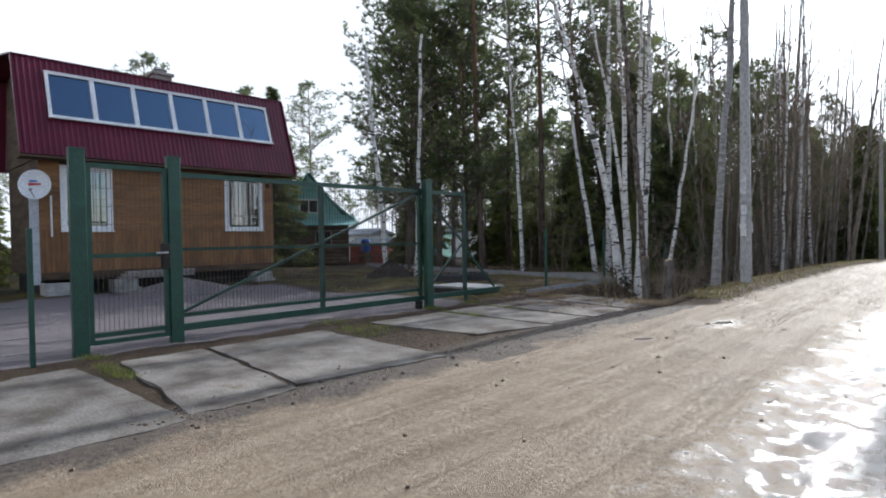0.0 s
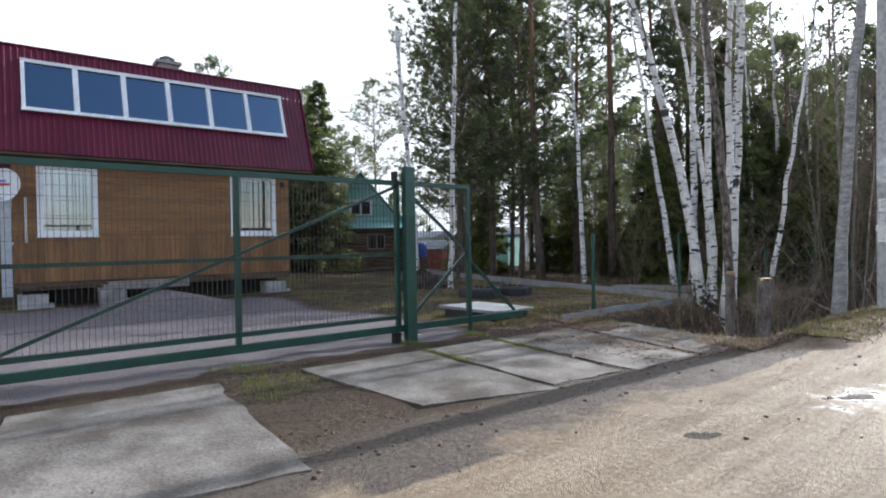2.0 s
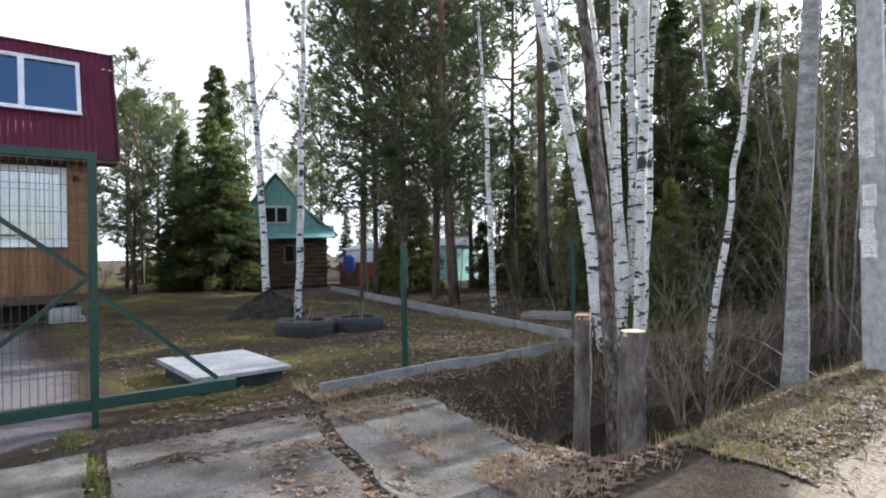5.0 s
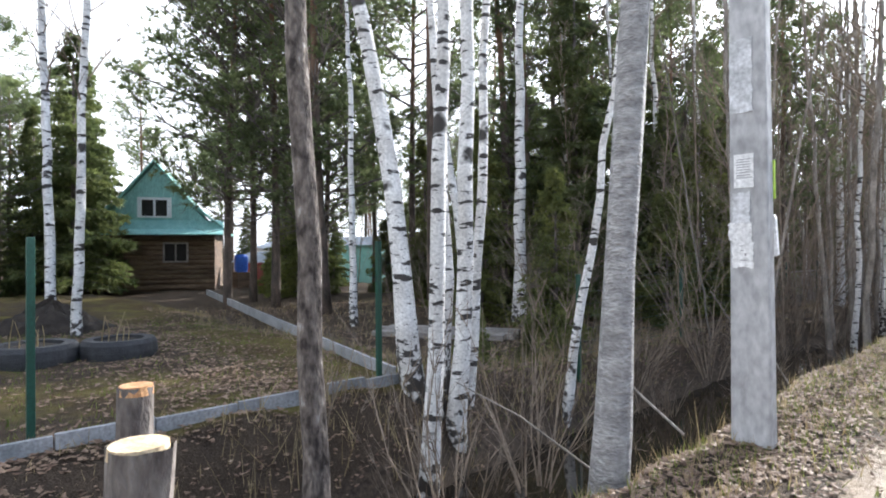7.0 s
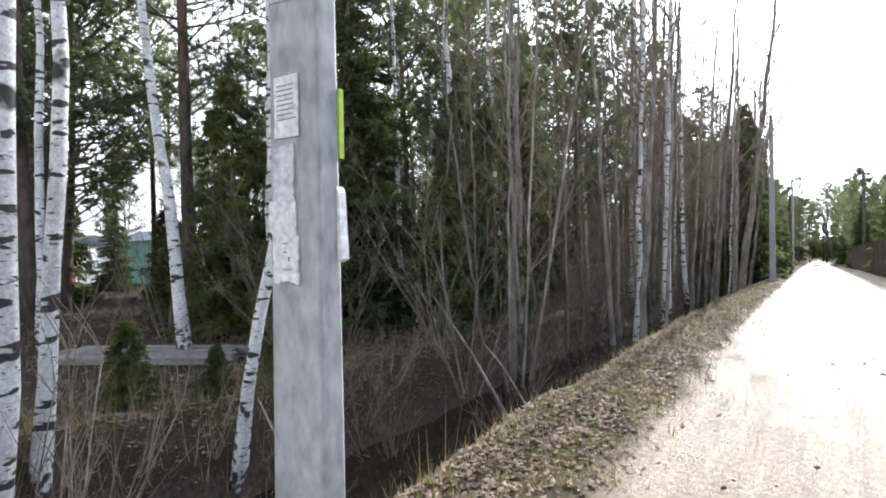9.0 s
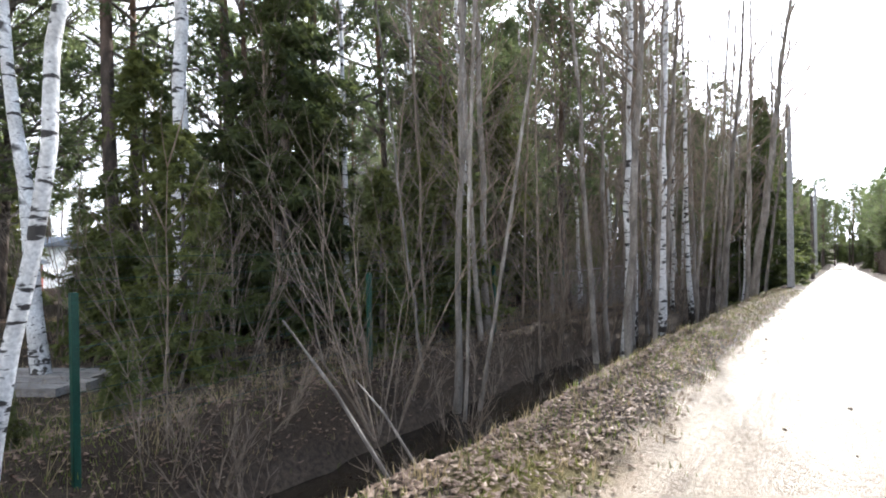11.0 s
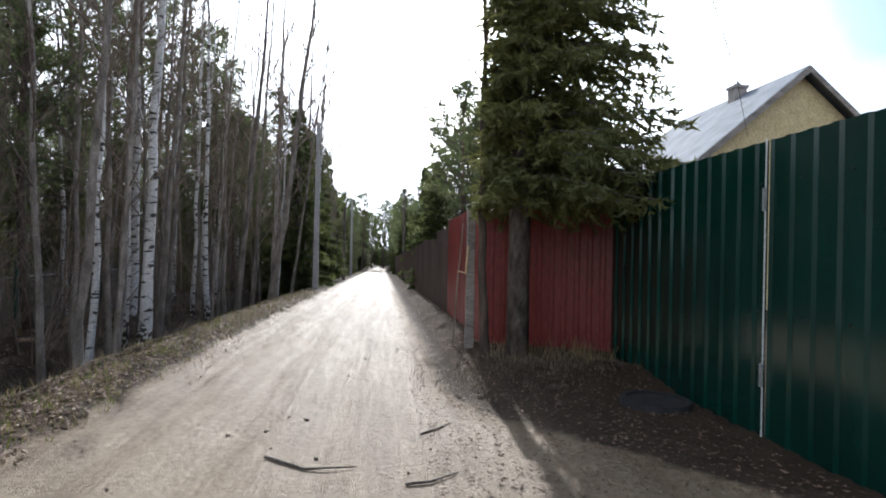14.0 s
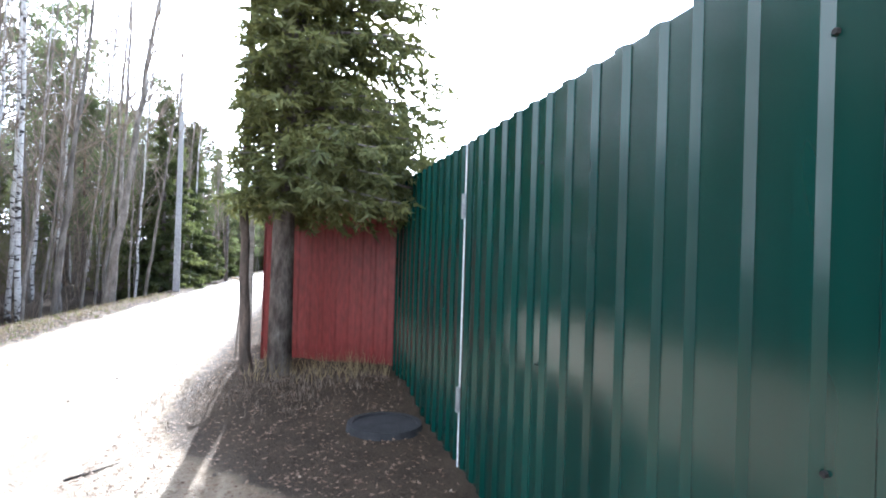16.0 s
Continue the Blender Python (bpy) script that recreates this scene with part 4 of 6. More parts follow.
for z in (0.95, 1.86):
    for k in range(7):
        part("screw", Geo().tube([(-0.001, 17.34 + 0.4 * k, z), (-0.010, 17.34 + 0.4 * k, z)], [0.009, 0.007], 6), BLACK, gf_)
    for k in range(4):
        part("screw", Geo().tube([(-0.001, 17.1 - 0.4 * k, z + 0.06), (-0.010, 17.1 - 0.4 * k, z + 0.06)], [0.009, 0.007], 6), BLACK, gf_)

rf = thing("metal_fence", "faded red profiled sheet fence along the lane", "fence", (0, 0, 0))
part("sheet", sheet_panel(Geo(), 0, 1.57, -0.08, 1.93, 0, 0.15, 0.008), REDS, rf).matrix_basis = pose(2.21, 22.37, 0.05, 0, 0, 66.5)
for k in range(2):
    part("sheet", sheet_panel(Geo(), 0, 2.0, -0.05, 1.93, 0, 0.15, 0.008), REDS, rf).matrix_basis = pose(RED_X, 22.97 + 2 * k, 0.05 - drop(23 + 2 * k))
bf = thing("metal_fence", "dark weathered brown sheet fence continuing along the lane", "fence", (0, 0, 0))
y = 26.97
while y < 75:
    part("sheet", sheet_panel(Geo(), 0, 2.49, -0.08, 1.85 + 0.06 * math.sin(y), 0, 0.2, 0.018), BROWNS, bf).matrix_basis = pose(RED_X + 0.02, y, 0.03 - drop(y + 2.5))
    part("post", Geo().box(0.03, -0.03, -0.2, 0.09, 0.03, 1.8), DARKW, bf).matrix_basis = pose(RED_X, y, -drop(y + 2.5))
    y += 2.5
bp_ = thing("wooden_post", "weathered plank post with a splintered strip by the red fence", "post", (0.60, 23.0, 0.1))
part("shaft", Geo().box(-0.05, -0.03, -0.3, 0.06, 0.03, 1.75), PLANK, bp_, bevel=0.006)
part("splinter", Geo().bar((-0.05, -0.035, 0.95), (-0.16, -0.06, 0.98), 0.05, 0.02).bar((-0.03, -0.036, 1.3), (-0.06, -0.05, 0.97), 0.03, 0.02), CUTWOOD, bp_)
sk = thing("pole_stick", "thin grey stick leaning on the fence", "stick", (0.45, 23.4, 0.08))
part("shaft", Geo().tube([(0, 0, -0.05), (0.05, 0.05, 0.8), (0.12, 0.08, 1.62)], [0.014, 0.012, 0.009], 6), GREYBARK, sk)

# neighbour's barn with a grey roof
barn = thing("house", "cream gabled house with a grey metal roof behind the fence", "house", (9.5, 28.35, 0))
part("wall", Geo().prism([(-2.9, -0.8), (2.9, -0.8), (2.9, 3.3), (0, 5.75), (-2.9, 3.3)], "y", 0.25, 5.6), CREAM, barn)
for s in (-1, 1):
    part("roof_slope", Geo().prism([(0, 5.92), (0, 5.86), (s * 3.5, 2.92), (s * 3.5, 2.98)], "y", 0, 5.9), GALV, barn)
    part("barge_board", Geo().prism([(0, 5.90), (0, 5.74), (s * 3.5, 2.80), (s * 3.5, 2.96)], "y", -0.04, 0.0), PLANK, barn)
bc = part("chimney", Geo().box(-0.3, 2.4, 5.4, 0.05, 2.75, 6.05).box(-0.34, 2.36, 6.05, 0.09, 2.79, 6.13), BRICKM, barn)
part("cowl", Geo().tube([(-0.12, 2.57, 6.13), (-0.12, 2.57, 6.26)], [0.14, 0.04], 8), GREYST, bc)

cable = thing("overhead_cable", "thin dark cable running from the gable to the concrete pole", "cable", (8.15, 28.62, 4.2))
part("wire", Geo().tube([(0, 0, 0), (-3.04, -4.1, 0.12), (-4.72, -6.18, 0.28), (-8.05, -10.3, 0.95), (-11.3, -14.4, 2.2)], [0.006] * 5, 5), BLACK, cable)

# ---------------------------------------------------------------- turquoise cottage far in the trees
cot = thing("house", "small log cottage with a turquoise gable and green roof", "house", (-25.05, 16.75, 0), rz=-24.5)
cot.scale = (0.81, 0.81, 0.81)
part("log_wall", Geo().box(-6, -2.6, -0.2, 0, 2.6, 2.7), DARKW, cot)
for k in range(11):
    part("log", Geo().tube([(0.02, -2.6, 0.1 + k * 0.23), (0.02, 2.6, 0.1 + k * 0.23)], [0.115, 0.115], 8), LOGW, cot)
part("gable", Geo().prism([(-2.7, 2.75), (2.7, 2.75), (1.5, 4.0), (0, 5.85), (-1.5, 4.0)], "x", -5.8, 0.06), TEAL, cot)
for s in (-1, 1):
    part("roof_slope", Geo().prism([(0, 5.95), (0, 6.05), (s * 1.6, 4.1), (s * 3.2, 2.75), (s * 3.2, 2.65), (s * 1.5, 4.0)], "x", -6.3, 0.35), TEALR, cot)
part("canopy", Geo().prism([(0.06, 3.25), (0.45, 2.80), (0.95, 2.58), (0.95, 2.52), (0.06, 2.7)], "y", -3.0, 3.0), TEAL, cot, "flared turquoise skirt roof with a ragged edge")
cw = part("window", Geo().box(0.05, -0.72, 3.35, 0.12, 0.72, 4.30), WHITEP, cot)
for s in (-0.29, 0.29):
    part("pane", Geo().box(0.121, s - 0.24, 3.43, 0.126, s + 0.24, 4.17), BLACK, cw)
cw = part("window", Geo().box(0.1, 0.35, 1.25, 0.16, 1.45, 2.2), PLANK, cot)
for s in (-0.25, 0.25):
    part("pane", Geo().box(0.161, 0.9 + s - 0.21, 1.33, 0.166, 0.9 + s + 0.21, 2.12), BLACK, cw)

# ---------------------------------------------------------------- yard things
def tyre(at, r, h, label):
    t = thing("tyre_planter", label, "planter", at, "tyre planters")
    g = Geo()
    prof = [(r * 0.62, 0.0), (r * 0.92, 0.0), (r, h * 0.18), (r * 1.02, h * 0.5), (r, h * 0.82), (r * 0.92, h), (r * 0.66, h), (r * 0.66, h * 0.7)]
    n = 36
    for i in range(n):
        a0, a1 = 2 * math.pi * i / n, 2 * math.pi * (i + 1) / n
        for (ra, za), (rb, zb) in zip(prof, prof[1:]):
            q = 1.0
            g.face((ra * q * math.cos(a0), ra * q * math.sin(a0), za), (ra * q * math.cos(a1), ra * q * math.sin(a1), za), (rb * q * math.cos(a1), rb * q * math.sin(a1), zb), (rb * q * math.cos(a0), rb * q * math.sin(a0), zb))
    part("tyre", g, RUBBER, t)
    g = Geo()
    g.face(*[(r * 0.7 * math.cos(2 * math.pi * i / 20), r * 0.7 * math.sin(2 * math.pi * i / 20), h * 0.86 + 0.02 * math.sin(i * 2.3)) for i in range(20)])
    part("soil", g, SOIL, t)
    for k in range(6):
        a = 1.1 * k + r
        q = r * (0.15 + 0.08 * k)
        part("stalk", Geo().tube([(q * math.cos(a), q * math.sin(a), h * 0.8), (q * math.cos(a) + 0.05, q * math.sin(a), h * 1.3), (q * math.cos(a + .4), q * math.sin(a + .4), h * (1.6 + 0.12 * k))], [0.007, 0.006, 0.003], 5), STRAW, t)
    return t


tyre((-9.95, 11.25, 0.0), 0.47, 0.28, "large dark tyre planter filled with soil, with dry stalks")
tyre((-9.75, 12.1, 0.0), 0.42, 0.28, "dark blue-black tyre planter filled with soil")
sm = thing("soil_heap", "dark heap of earth and turf between two birches", "soil heap", (-13.0, 11.85, 0.0))
g = Geo()
prev = None
for k in range(10):
    r = 1.0 - k / 9
    ring = [((0.7 * r) * math.cos(a * math.pi / 14) * (1 + 0.2 * noise.noise(Vector((a * 0.4, k, 5)))), 0.95 * r * math.sin(a * math.pi / 14) * (1 + 0.2 * noise.noise(Vector((a * 0.5, k, 9)))), 0.62 * (1 - r) ** 0.7 - 0.05 + 0.16 * noise.noise(Vector((a * 1.7, k, 2)))) for a in range(28)]
    if prev:
        for a in range(28):
            g.face(prev[a], prev[(a + 1) % 28], ring[(a + 1) % 28], ring[a])
    prev = ring
part("mound", g, SOIL, sm)
hatch = thing("well_hatch", "low slate-grey hatch cover on a dark box in the yard", "hatch", (-7.55, 9.25, 0.0), rz=2)
part("box", Geo().box(-0.6, -0.40, -0.05, 0.6, 0.40, 0.17), RUBBER, hatch)
part("cover", Geo().box(-0.68, -0.47, 0.17, 0.68, 0.47, 0.21).box(-0.68, -0.47, 0.21, 0.68, -0.3, 0.222), LID, hatch, bevel=0.006)
man = thing("manhole_rim", "dark round rim sunk in the ground by the fence", "manhole", (1.84, 20.55, 0.07))
g = Geo()
for i in range(24):
    a0, a1 = 2 * math.pi * i / 24, 2 * math.pi * (i + 1) / 24
    for ra, za, rb, zb in ((0.30, -0.02, 0.29, 0.035), (0.29, 0.035, 0.25, 0.035), (0.25, 0.035, 0.25, -0.03)):
        g.face((ra * math.cos(a0), ra * math.sin(a0), za), (ra * math.cos(a1), ra * math.sin(a1), za), (rb * math.cos(a1), rb * math.sin(a1), zb), (rb * math.cos(a0), rb * math.sin(a0), zb))
part("rim", g, RUBBER, man)
g = Geo()
g.face(*[(0.25 * math.cos(i * math.pi / 10), 0.25 * math.sin(i * math.pi / 10), 0.018) for i in range(20)])
part("cover", g, RUBBER, man)

# ---------------------------------------------------------------- notices on the pole
FY = 14.17 - 0.0715
for nm, x0, x1, z0, z1, m_, lab in (("notice", -3.30, -3.185, 1.69, 1.90, PAPER, "white printed sheet pasted on the concrete pole"), ("notice", -3.325, -3.19, 2.16, 2.62, PAPERG, "faded torn sheet high on the concrete pole"),
                                    ("notice", -3.315, -3.19, 1.19, 1.36, PAPER, "torn white sheet with faint print on the pole"), ("notice", -3.335, -3.20, 1.36, 1.47, PAPER, "ragged pale blue-white scrap on the pole"),
                                    ("notice", -3.31, -3.21, 1.47, 1.66, PAPERG, "scraped paper remains on the pole")):
    nt_ = thing(nm, lab, "notice", (0, 0, 0), "notices on the pole")
    ring = []
    for i in range(40):
        s_, q = divmod(i, 10)
        f = q / 10
        px, pz = [(x0 + (x1 - x0) * f, z0), (x1, z0 + (z1 - z0) * f), (x1 - (x1 - x0) * f, z1), (x0, z1 - (z1 - z0) * f)][s_]
        j_ = 0.001 if z0 == 1.69 else 0.010
        ring.append((px + j_ * noise.noise(Vector((px * 60, pz * 60, 1))), pz + 1.6 * j_ * noise.noise(Vector((px * 60, pz * 60, 5)))))
    off = (z0 - 0.05) * 0.0028
    part("sheet", Geo().prism(ring, "y", FY - 0.003 + off, FY + 0.004 + off), m_, nt_)
    if z0 == 1.69:
        for k in range(8):
            part("text_line", Geo().box(x0 + 0.014, FY - 0.0042 + off, z1 - 0.035 - k * 0.0165, x1 - (0.02 if k != 7 else 0.006), FY - 0.0032 + off, z1 - 0.031 - k * 0.0165), INK, nt_)
    if z0 == 1.19:
        for k, (a_, w_) in enumerate(((0.045, 0.03), (0.05, 0.02), (0.075, 0.008), (0.05, 0.04))):
            part("text_line", Geo().box(x0 + a_, FY - 0.0042 + off, z1 - 0.035 - k * 0.03, x0 + a_ + w_, FY - 0.0032 + off, z1 - 0.031 - k * 0.03 + 0.012 * (k == 2)), INK, nt_)
yn = thing("notice", "yellow-green paper edge on the far face of the pole", "notice", (0, 0, 0), "notices on the pole")
part("sheet", Geo().box(-3.117, 14.219, 1.62, -3.106, 14.240, 1.86), YELLOW, yn)
yn = thing("notice", "curled white paper on the side face of the pole", "notice", (0, 0, 0), "notices on the pole")
part("sheet", Geo().prism([(-3.106, 1.26), (-3.085, 1.27), (-3.098, 1.50), (-3.108, 1.52)], "y", 14.20, 14.235), PAPER, yn)

# ---------------------------------------------------------------- pale lattice between the birches, timber in the wood
lat = thing("lattice_fence", "pale slatted lattice panel standing behind birch trunks", "fence", (-6.75, 26.0, -0.5))
for k in range(3):
    part("post", Geo().box(-0.03, k * 2.4 - 0.03, -0.4, 0.03, k * 2.4 + 0.03, 1.22), PLANK, lat)
part("top_rail", Geo().box(-0.02, 0, 1.20, 0.02, 4.8, 1.24), PLANK, lat)
for k in range(30):
    part("slat", Geo().box(0.03, 0, 0.05 + k * 0.038, 0.042, 4.8, 0.062 + k * 0.038), PLANK, lat)
tim = thing("timber_stack", "long grey planks stacked low on the wood floor", "timber", (-8.9, 16.75, -0.22), rz=30)
for k in range(8):
    part("plank", Geo().box(-1.2 + 0.1 * (k % 3), -0.5 + 0.24 * (k % 4), 0.05 + 0.11 * (k // 4), 1.1 + 0.12 * (k % 2), -0.30 + 0.24 * (k % 4), 0.13 + 0.11 * (k // 4)), PLANK, tim)
# distant sheds glimpsed between trunks
for x, y, w_, h_, m_, lab, nm in ((-31.0, 25.5, 3.2, 1.7, WHITEP, "white shed glimpsed between the trunks", "shed"), (-25.5, 21.6, 1.8, 1.1, PINKM, "faded red covered heap beside the cottage", "covered_heap"),
                                  (-26.0, 27.0, 2.2, 1.9, TEALR, "pale green shed glimpsed between the trunks", "shed"), (-33.0, 40.0, 6.0, 2.0, WHITEP, "long white shed deep behind the wood", "shed")):
    sh = thing(nm, lab, "shed", (x, y, height(x, y)), rz=18)
    part("wall", Geo().box(-1.2, -w_ / 2, -0.2, 1.2, w_ / 2, h_), m_, sh, bevel=0.05)
    part("roof", Geo().prism([(-w_ / 2 - 0.2, h_), (w_ / 2 + 0.2, h_), (0, h_ + 0.45)], "x", -1.35, 1.35), GALV, sh)
bl = thing("barrel", "blue plastic barrel by the cottage corner", "barrel", (-23.9, 19.6, 0))
part("body", Geo().tube([(0, 0, 0.6), (0, 0, 0.7), (0, 0, 1.2), (0, 0, 1.3)], [0.2, 0.26, 0.26, 0.2], 14), PBLUE, bl)
part("stand", Geo().box(-0.25, -0.25, 0, 0.25, 0.25, 0.6), DARKW, bl)

# sticks on the lane
for a_, b_, c_, r_ in (((-1.21, 19.56), (-0.95, 19.45), (-0.64, 19.44), 0.010), ((-0.95, 18.6), (-0.8, 18.62), (-0.62, 18.55), 0.008), ((-0.35, 19.15), (-0.2, 19.2), (-0.02, 19.35), 0.009), ((-1.0, 18.1), (-0.95, 18.2), (-0.88, 18.3), 0.008), ((-0.2, 20.1), (-0.05, 20.2), (0.05, 20.32), 0.008)):
    st = thing("stick", "broken dark branch lying on the lane", "stick", (*a_, height(*a_)), "sticks on the lane")
    part("shaft", Geo().tube([(p[0] - a_[0], p[1] - a_[1], height(*p) - height(*a_) + r_) for p in (a_, b_, c_)], [r_, r_ * 0.9, r_ * 0.4], 6), DARKBARK, st)

# ---------------------------------------------------------------- trees


def bent(base, top, bow=(0, 0), n=12):
    """Points from base to top with a sideways bow in the lower part."""
    b, t = Vector(base), Vector(top)
    return [b.lerp(t, i / n) + Vector((bow[0], bow[1], 0)) * math.sin(math.pi * min(1, i / n * 1.6)) for i in range(n + 1)]


def trunk_geo(pts, r0, r1, n=12, flare=0.35, wob=0.12):
    m = len(pts) - 1
    rad = [(r0 + (r1 - r0) * i / m) * (1 + flare * max(0, 1 - i / m * 8)) for i in range(m + 1)]
    return Geo().tube(pts, rad, n, wob=wob)


def branch(g, a, d, ln, r, rg, depth, tips, sag=0.0, n=4, spread=0.9, kids=4):
    """A curved limb with side twigs; records its tips."""
    p, d = Vector(a), Vector(d).normalized()
    pts, rad = [p.copy()], [r]
    segs = 4 if depth else 3
    for i in range(segs):
        d = (d + Vector((rg.uniform(-.18, .18), rg.uniform(-.18, .18), rg.uniform(-.08, .14) - sag))).normalized()
        p = p + d * (ln / segs)
        pts.append(p.copy())
        rad.append(r * (1 - 0.8 * (i + 1) / segs))
        if depth and i >= 0:
            for k in range(kids // 2 + (1 if i else 0)):
                sd = (d + Vector((rg.uniform(-1, 1), rg.uniform(-1, 1), rg.uniform(-.5, .6))) * spread).normalized()
                branch(g, p, sd, ln * rg.uniform(.25, .5) * (1.1 - 0.15 * i), r * 0.45, rg, depth - 1, tips, sag * 0.5, 3, spread, kids)
    g.tube(pts, rad, n, cap=False)
    tips.append((p.copy(), d.copy()))


def pine_mesh(seed, H, lo, full=1.0, tufts=11):
    """Scots pine: bare lower stem with dead twigs, crown of needle tufts. Returns meshes of stem, limbs, crown."""
    rg = random.Random(seed)
    pts = bent((0, 0, -0.3), (rg.uniform(-.4, .4), rg.uniform(-.4, .4), H), (rg.uniform(-.15, .15), rg.uniform(-.15, .15)))
    stem = trunk_geo(pts, 0.0085 * H + 0.01, 0.02, 10, 0.2)
    limbs, crown, tips = Geo(), Geo(), []
    at = lambda z: Vector((pts[0].lerp(pts[-1], (z + 0.3) / (H + 0.3))))
    z, k = lo * H, 0
    while z < H * 0.985:
        f = (z / H - lo) / (1 - lo)
        ln = H * 0.19 * full * (math.sin(math.pi * min(1, 0.22 + 0.80 * f)) ** 0.8) * rg.uniform(.55, 1.2) + 0.15
        a = rg.uniform(0, 6.28)
        branch(limbs, at(z), (math.cos(a), math.sin(a), rg.uniform(-0.05, 0.55) + 0.5 * f), ln, 0.012 + 0.012 * ln, rg, 1, tips, -0.02, 4, 0.8, 4)
        z += H * (0.012 + 0.006 * rg.random())
    for p, d in tips:
        for q in range(rg.choice((2, 3, 3))):
            c = p + Vector((rg.gauss(0, .14), rg.gauss(0, .14), rg.gauss(0, .09)))
            for i in range(tufts):
                v = (d * 0.7 + Vector((rg.gauss(0, 1), rg.gauss(0, 1), rg.gauss(0.25, .8)))).normalized()
                s = v.cross(Vector((rg.gauss(0, 1), rg.gauss(0, 1), rg.gauss(0, 1)))).normalized() * 0.019
                L = rg.uniform(.13, .24)
                crown.face(c - s, c + s, c + v * L)
    # dead twigs under the crown
    dead = []
    for i in range(14):
        z = H * rg.uniform(0.18, lo + 0.1)
        a = rg.uniform(0, 6.28)
        branch(limbs, at(z), (math.cos(a), math.sin(a), rg.uniform(-.2, .2)), rg.uniform(.5, 1.6), 0.012, rg, 1, dead, 0.05, 3, 0.8, 2)
    return stem.mesh("stem", PINE_BARK, True), limbs.mesh("limbs", DARKBARK), crown.mesh("crown", PINE_N)


def spruce_mesh(seed, H, R, material, dense=1.0, base=0.03, needle=1.0, trunk_mat=DARKBARK, step=0.6, lop=0.0):
    rg = random.Random(seed)
    stem = Geo().tube([(0, 0, -0.3), (0, 0, H * 0.5), (0, 0, H)], [0.012 * H + 0.02, 0.008 * H, 0.008], 8)
    limbs, crown = Geo(), Geo()
    z = base * H
    while z < H * 0.99:
        f = z / H
        ln = R * (1 - f) ** 0.85 * rg.uniform(.75, 1.12) + 0.06
        a = rg.uniform(0, 6.28)
        ln *= 1 - lop * (0.5 - 0.5 * math.cos(a))
        p = Vector((0, 0, z))
        pts = [p.copy()]
        side = Vector((-math.sin(a), math.cos(a), 0))
        n = max(3, int(ln / 0.16))
        for i in range(n):
            t = (i + 1) / n
            p = Vector((0, 0, z)) + Vector((math.cos(a), math.sin(a), 0)) * (ln * t) + Vector((0, 0, ln * (0.28 * t - 0.55 * t * t + 0.18 * t ** 4)))
            pts.append(p.copy())
            for s in (-1, 1, 0):
                L = (0.10 + 0.42 * ln * (1 - t) ** 0.7 * 0.55 + 0.06) * rg.uniform(.7, 1.2)
                q = (side * s * rg.uniform(.6, 1) + Vector((math.cos(a), math.sin(a), 0)) * rg.uniform(.4, .9) + Vector((0, 0, rg.uniform(-.75, 0.05) - 0.25 * (s == 0)))).normalized()
                m = max(2, int(L / 0.055 * dense))
                for j in range(m):
                    c = p + q * (L * j / m)
                    for w in range(3):
                        v = (q * 0.9 + Vector((rg.gauss(0, .7), rg.gauss(0, .7), rg.gauss(-.12, .6)))).normalized()
                        u = v.cross(Vector((rg.gauss(0, 1), rg.gauss(0, 1), rg.gauss(0, 1)))).normalized() * 0.017 * needle
                        crown.face(c - u, c + u, c + v * rg.uniform(.07, .13) * needle)
        limbs.tube(pts, [0.006 + 0.012 * ln * (1 - i / n) for i in range(n + 1)], 3, cap=False)
        z += (H * 0.011 + 0.012) * step
    return stem.mesh("stem", trunk_mat, True), limbs.mesh("limbs", DARKBARK), crown.mesh("crown", material)


def bare_mesh(seed, H, r0, bark, lean=(0, 0), bow=(0, 0), lo=0.35, count=26, ln=0.16, fork=0.0, kids=4, up=1.1, smooth=12, twig=None, r1=0.012):
    rg = random.Random(seed)
    pts = bent((0, 0, -0.5), (lean[0], lean[1], H), bow, 16)
    pts = [p + Vector((rg.uniform(-1, 1), rg.uniform(-1, 1), 0)) * 0.012 * H * 0.25 for p in pts]
    stem = trunk_geo(pts, r0, r1, smooth)
    limbs, tips = Geo(), []
    for i in range(count):
        f = lo + (0.98 - lo) * (i + rg.random()) / count
        k = f * 16
        p = pts[int(k)].lerp(pts[min(16, int(k) + 1)], k - int(k))
        a = rg.uniform(0, 6.28)
        L = H * ln * (1.15 - f) * rg.uniform(.6, 1.3) + 0.25
        branch(limbs, p, (math.cos(a), math.sin(a), up * rg.uniform(.6, 1.3)), L, max(0.006, r0 * (1.05 - f) * 0.42), rg, 1, tips, -0.03, 4, 0.75, kids)
    return stem.mesh("stem", bark, True), limbs.mesh("limbs", twig or TWIG)


def plant(kind, meshes, at, label, group, scale=1.0, rz=0.0, category="tree", tilt=(0, 0)):
    t = thing(kind, label, category, (at[0], at[1], at[2] if len(at) > 2 else height(at[0], at[1])), group)
    t.matrix_basis = pose(at[0], at[1], at[2] if len(at) > 2 else height(at[0], at[1]), tilt[0], tilt[1], rz) @ Matrix.Diagonal((scale, scale, scale, 1))
    for m in meshes:
        ob = new({"stem": "trunk", "limbs": "branchwork", "crown": "crown", "shoot": "stem"}[m.name.split(".")[0]], m)
        ob.parent = t
        if m.name.startswith("limbs"):
            tagged(ob, kind="stuff")
    return t


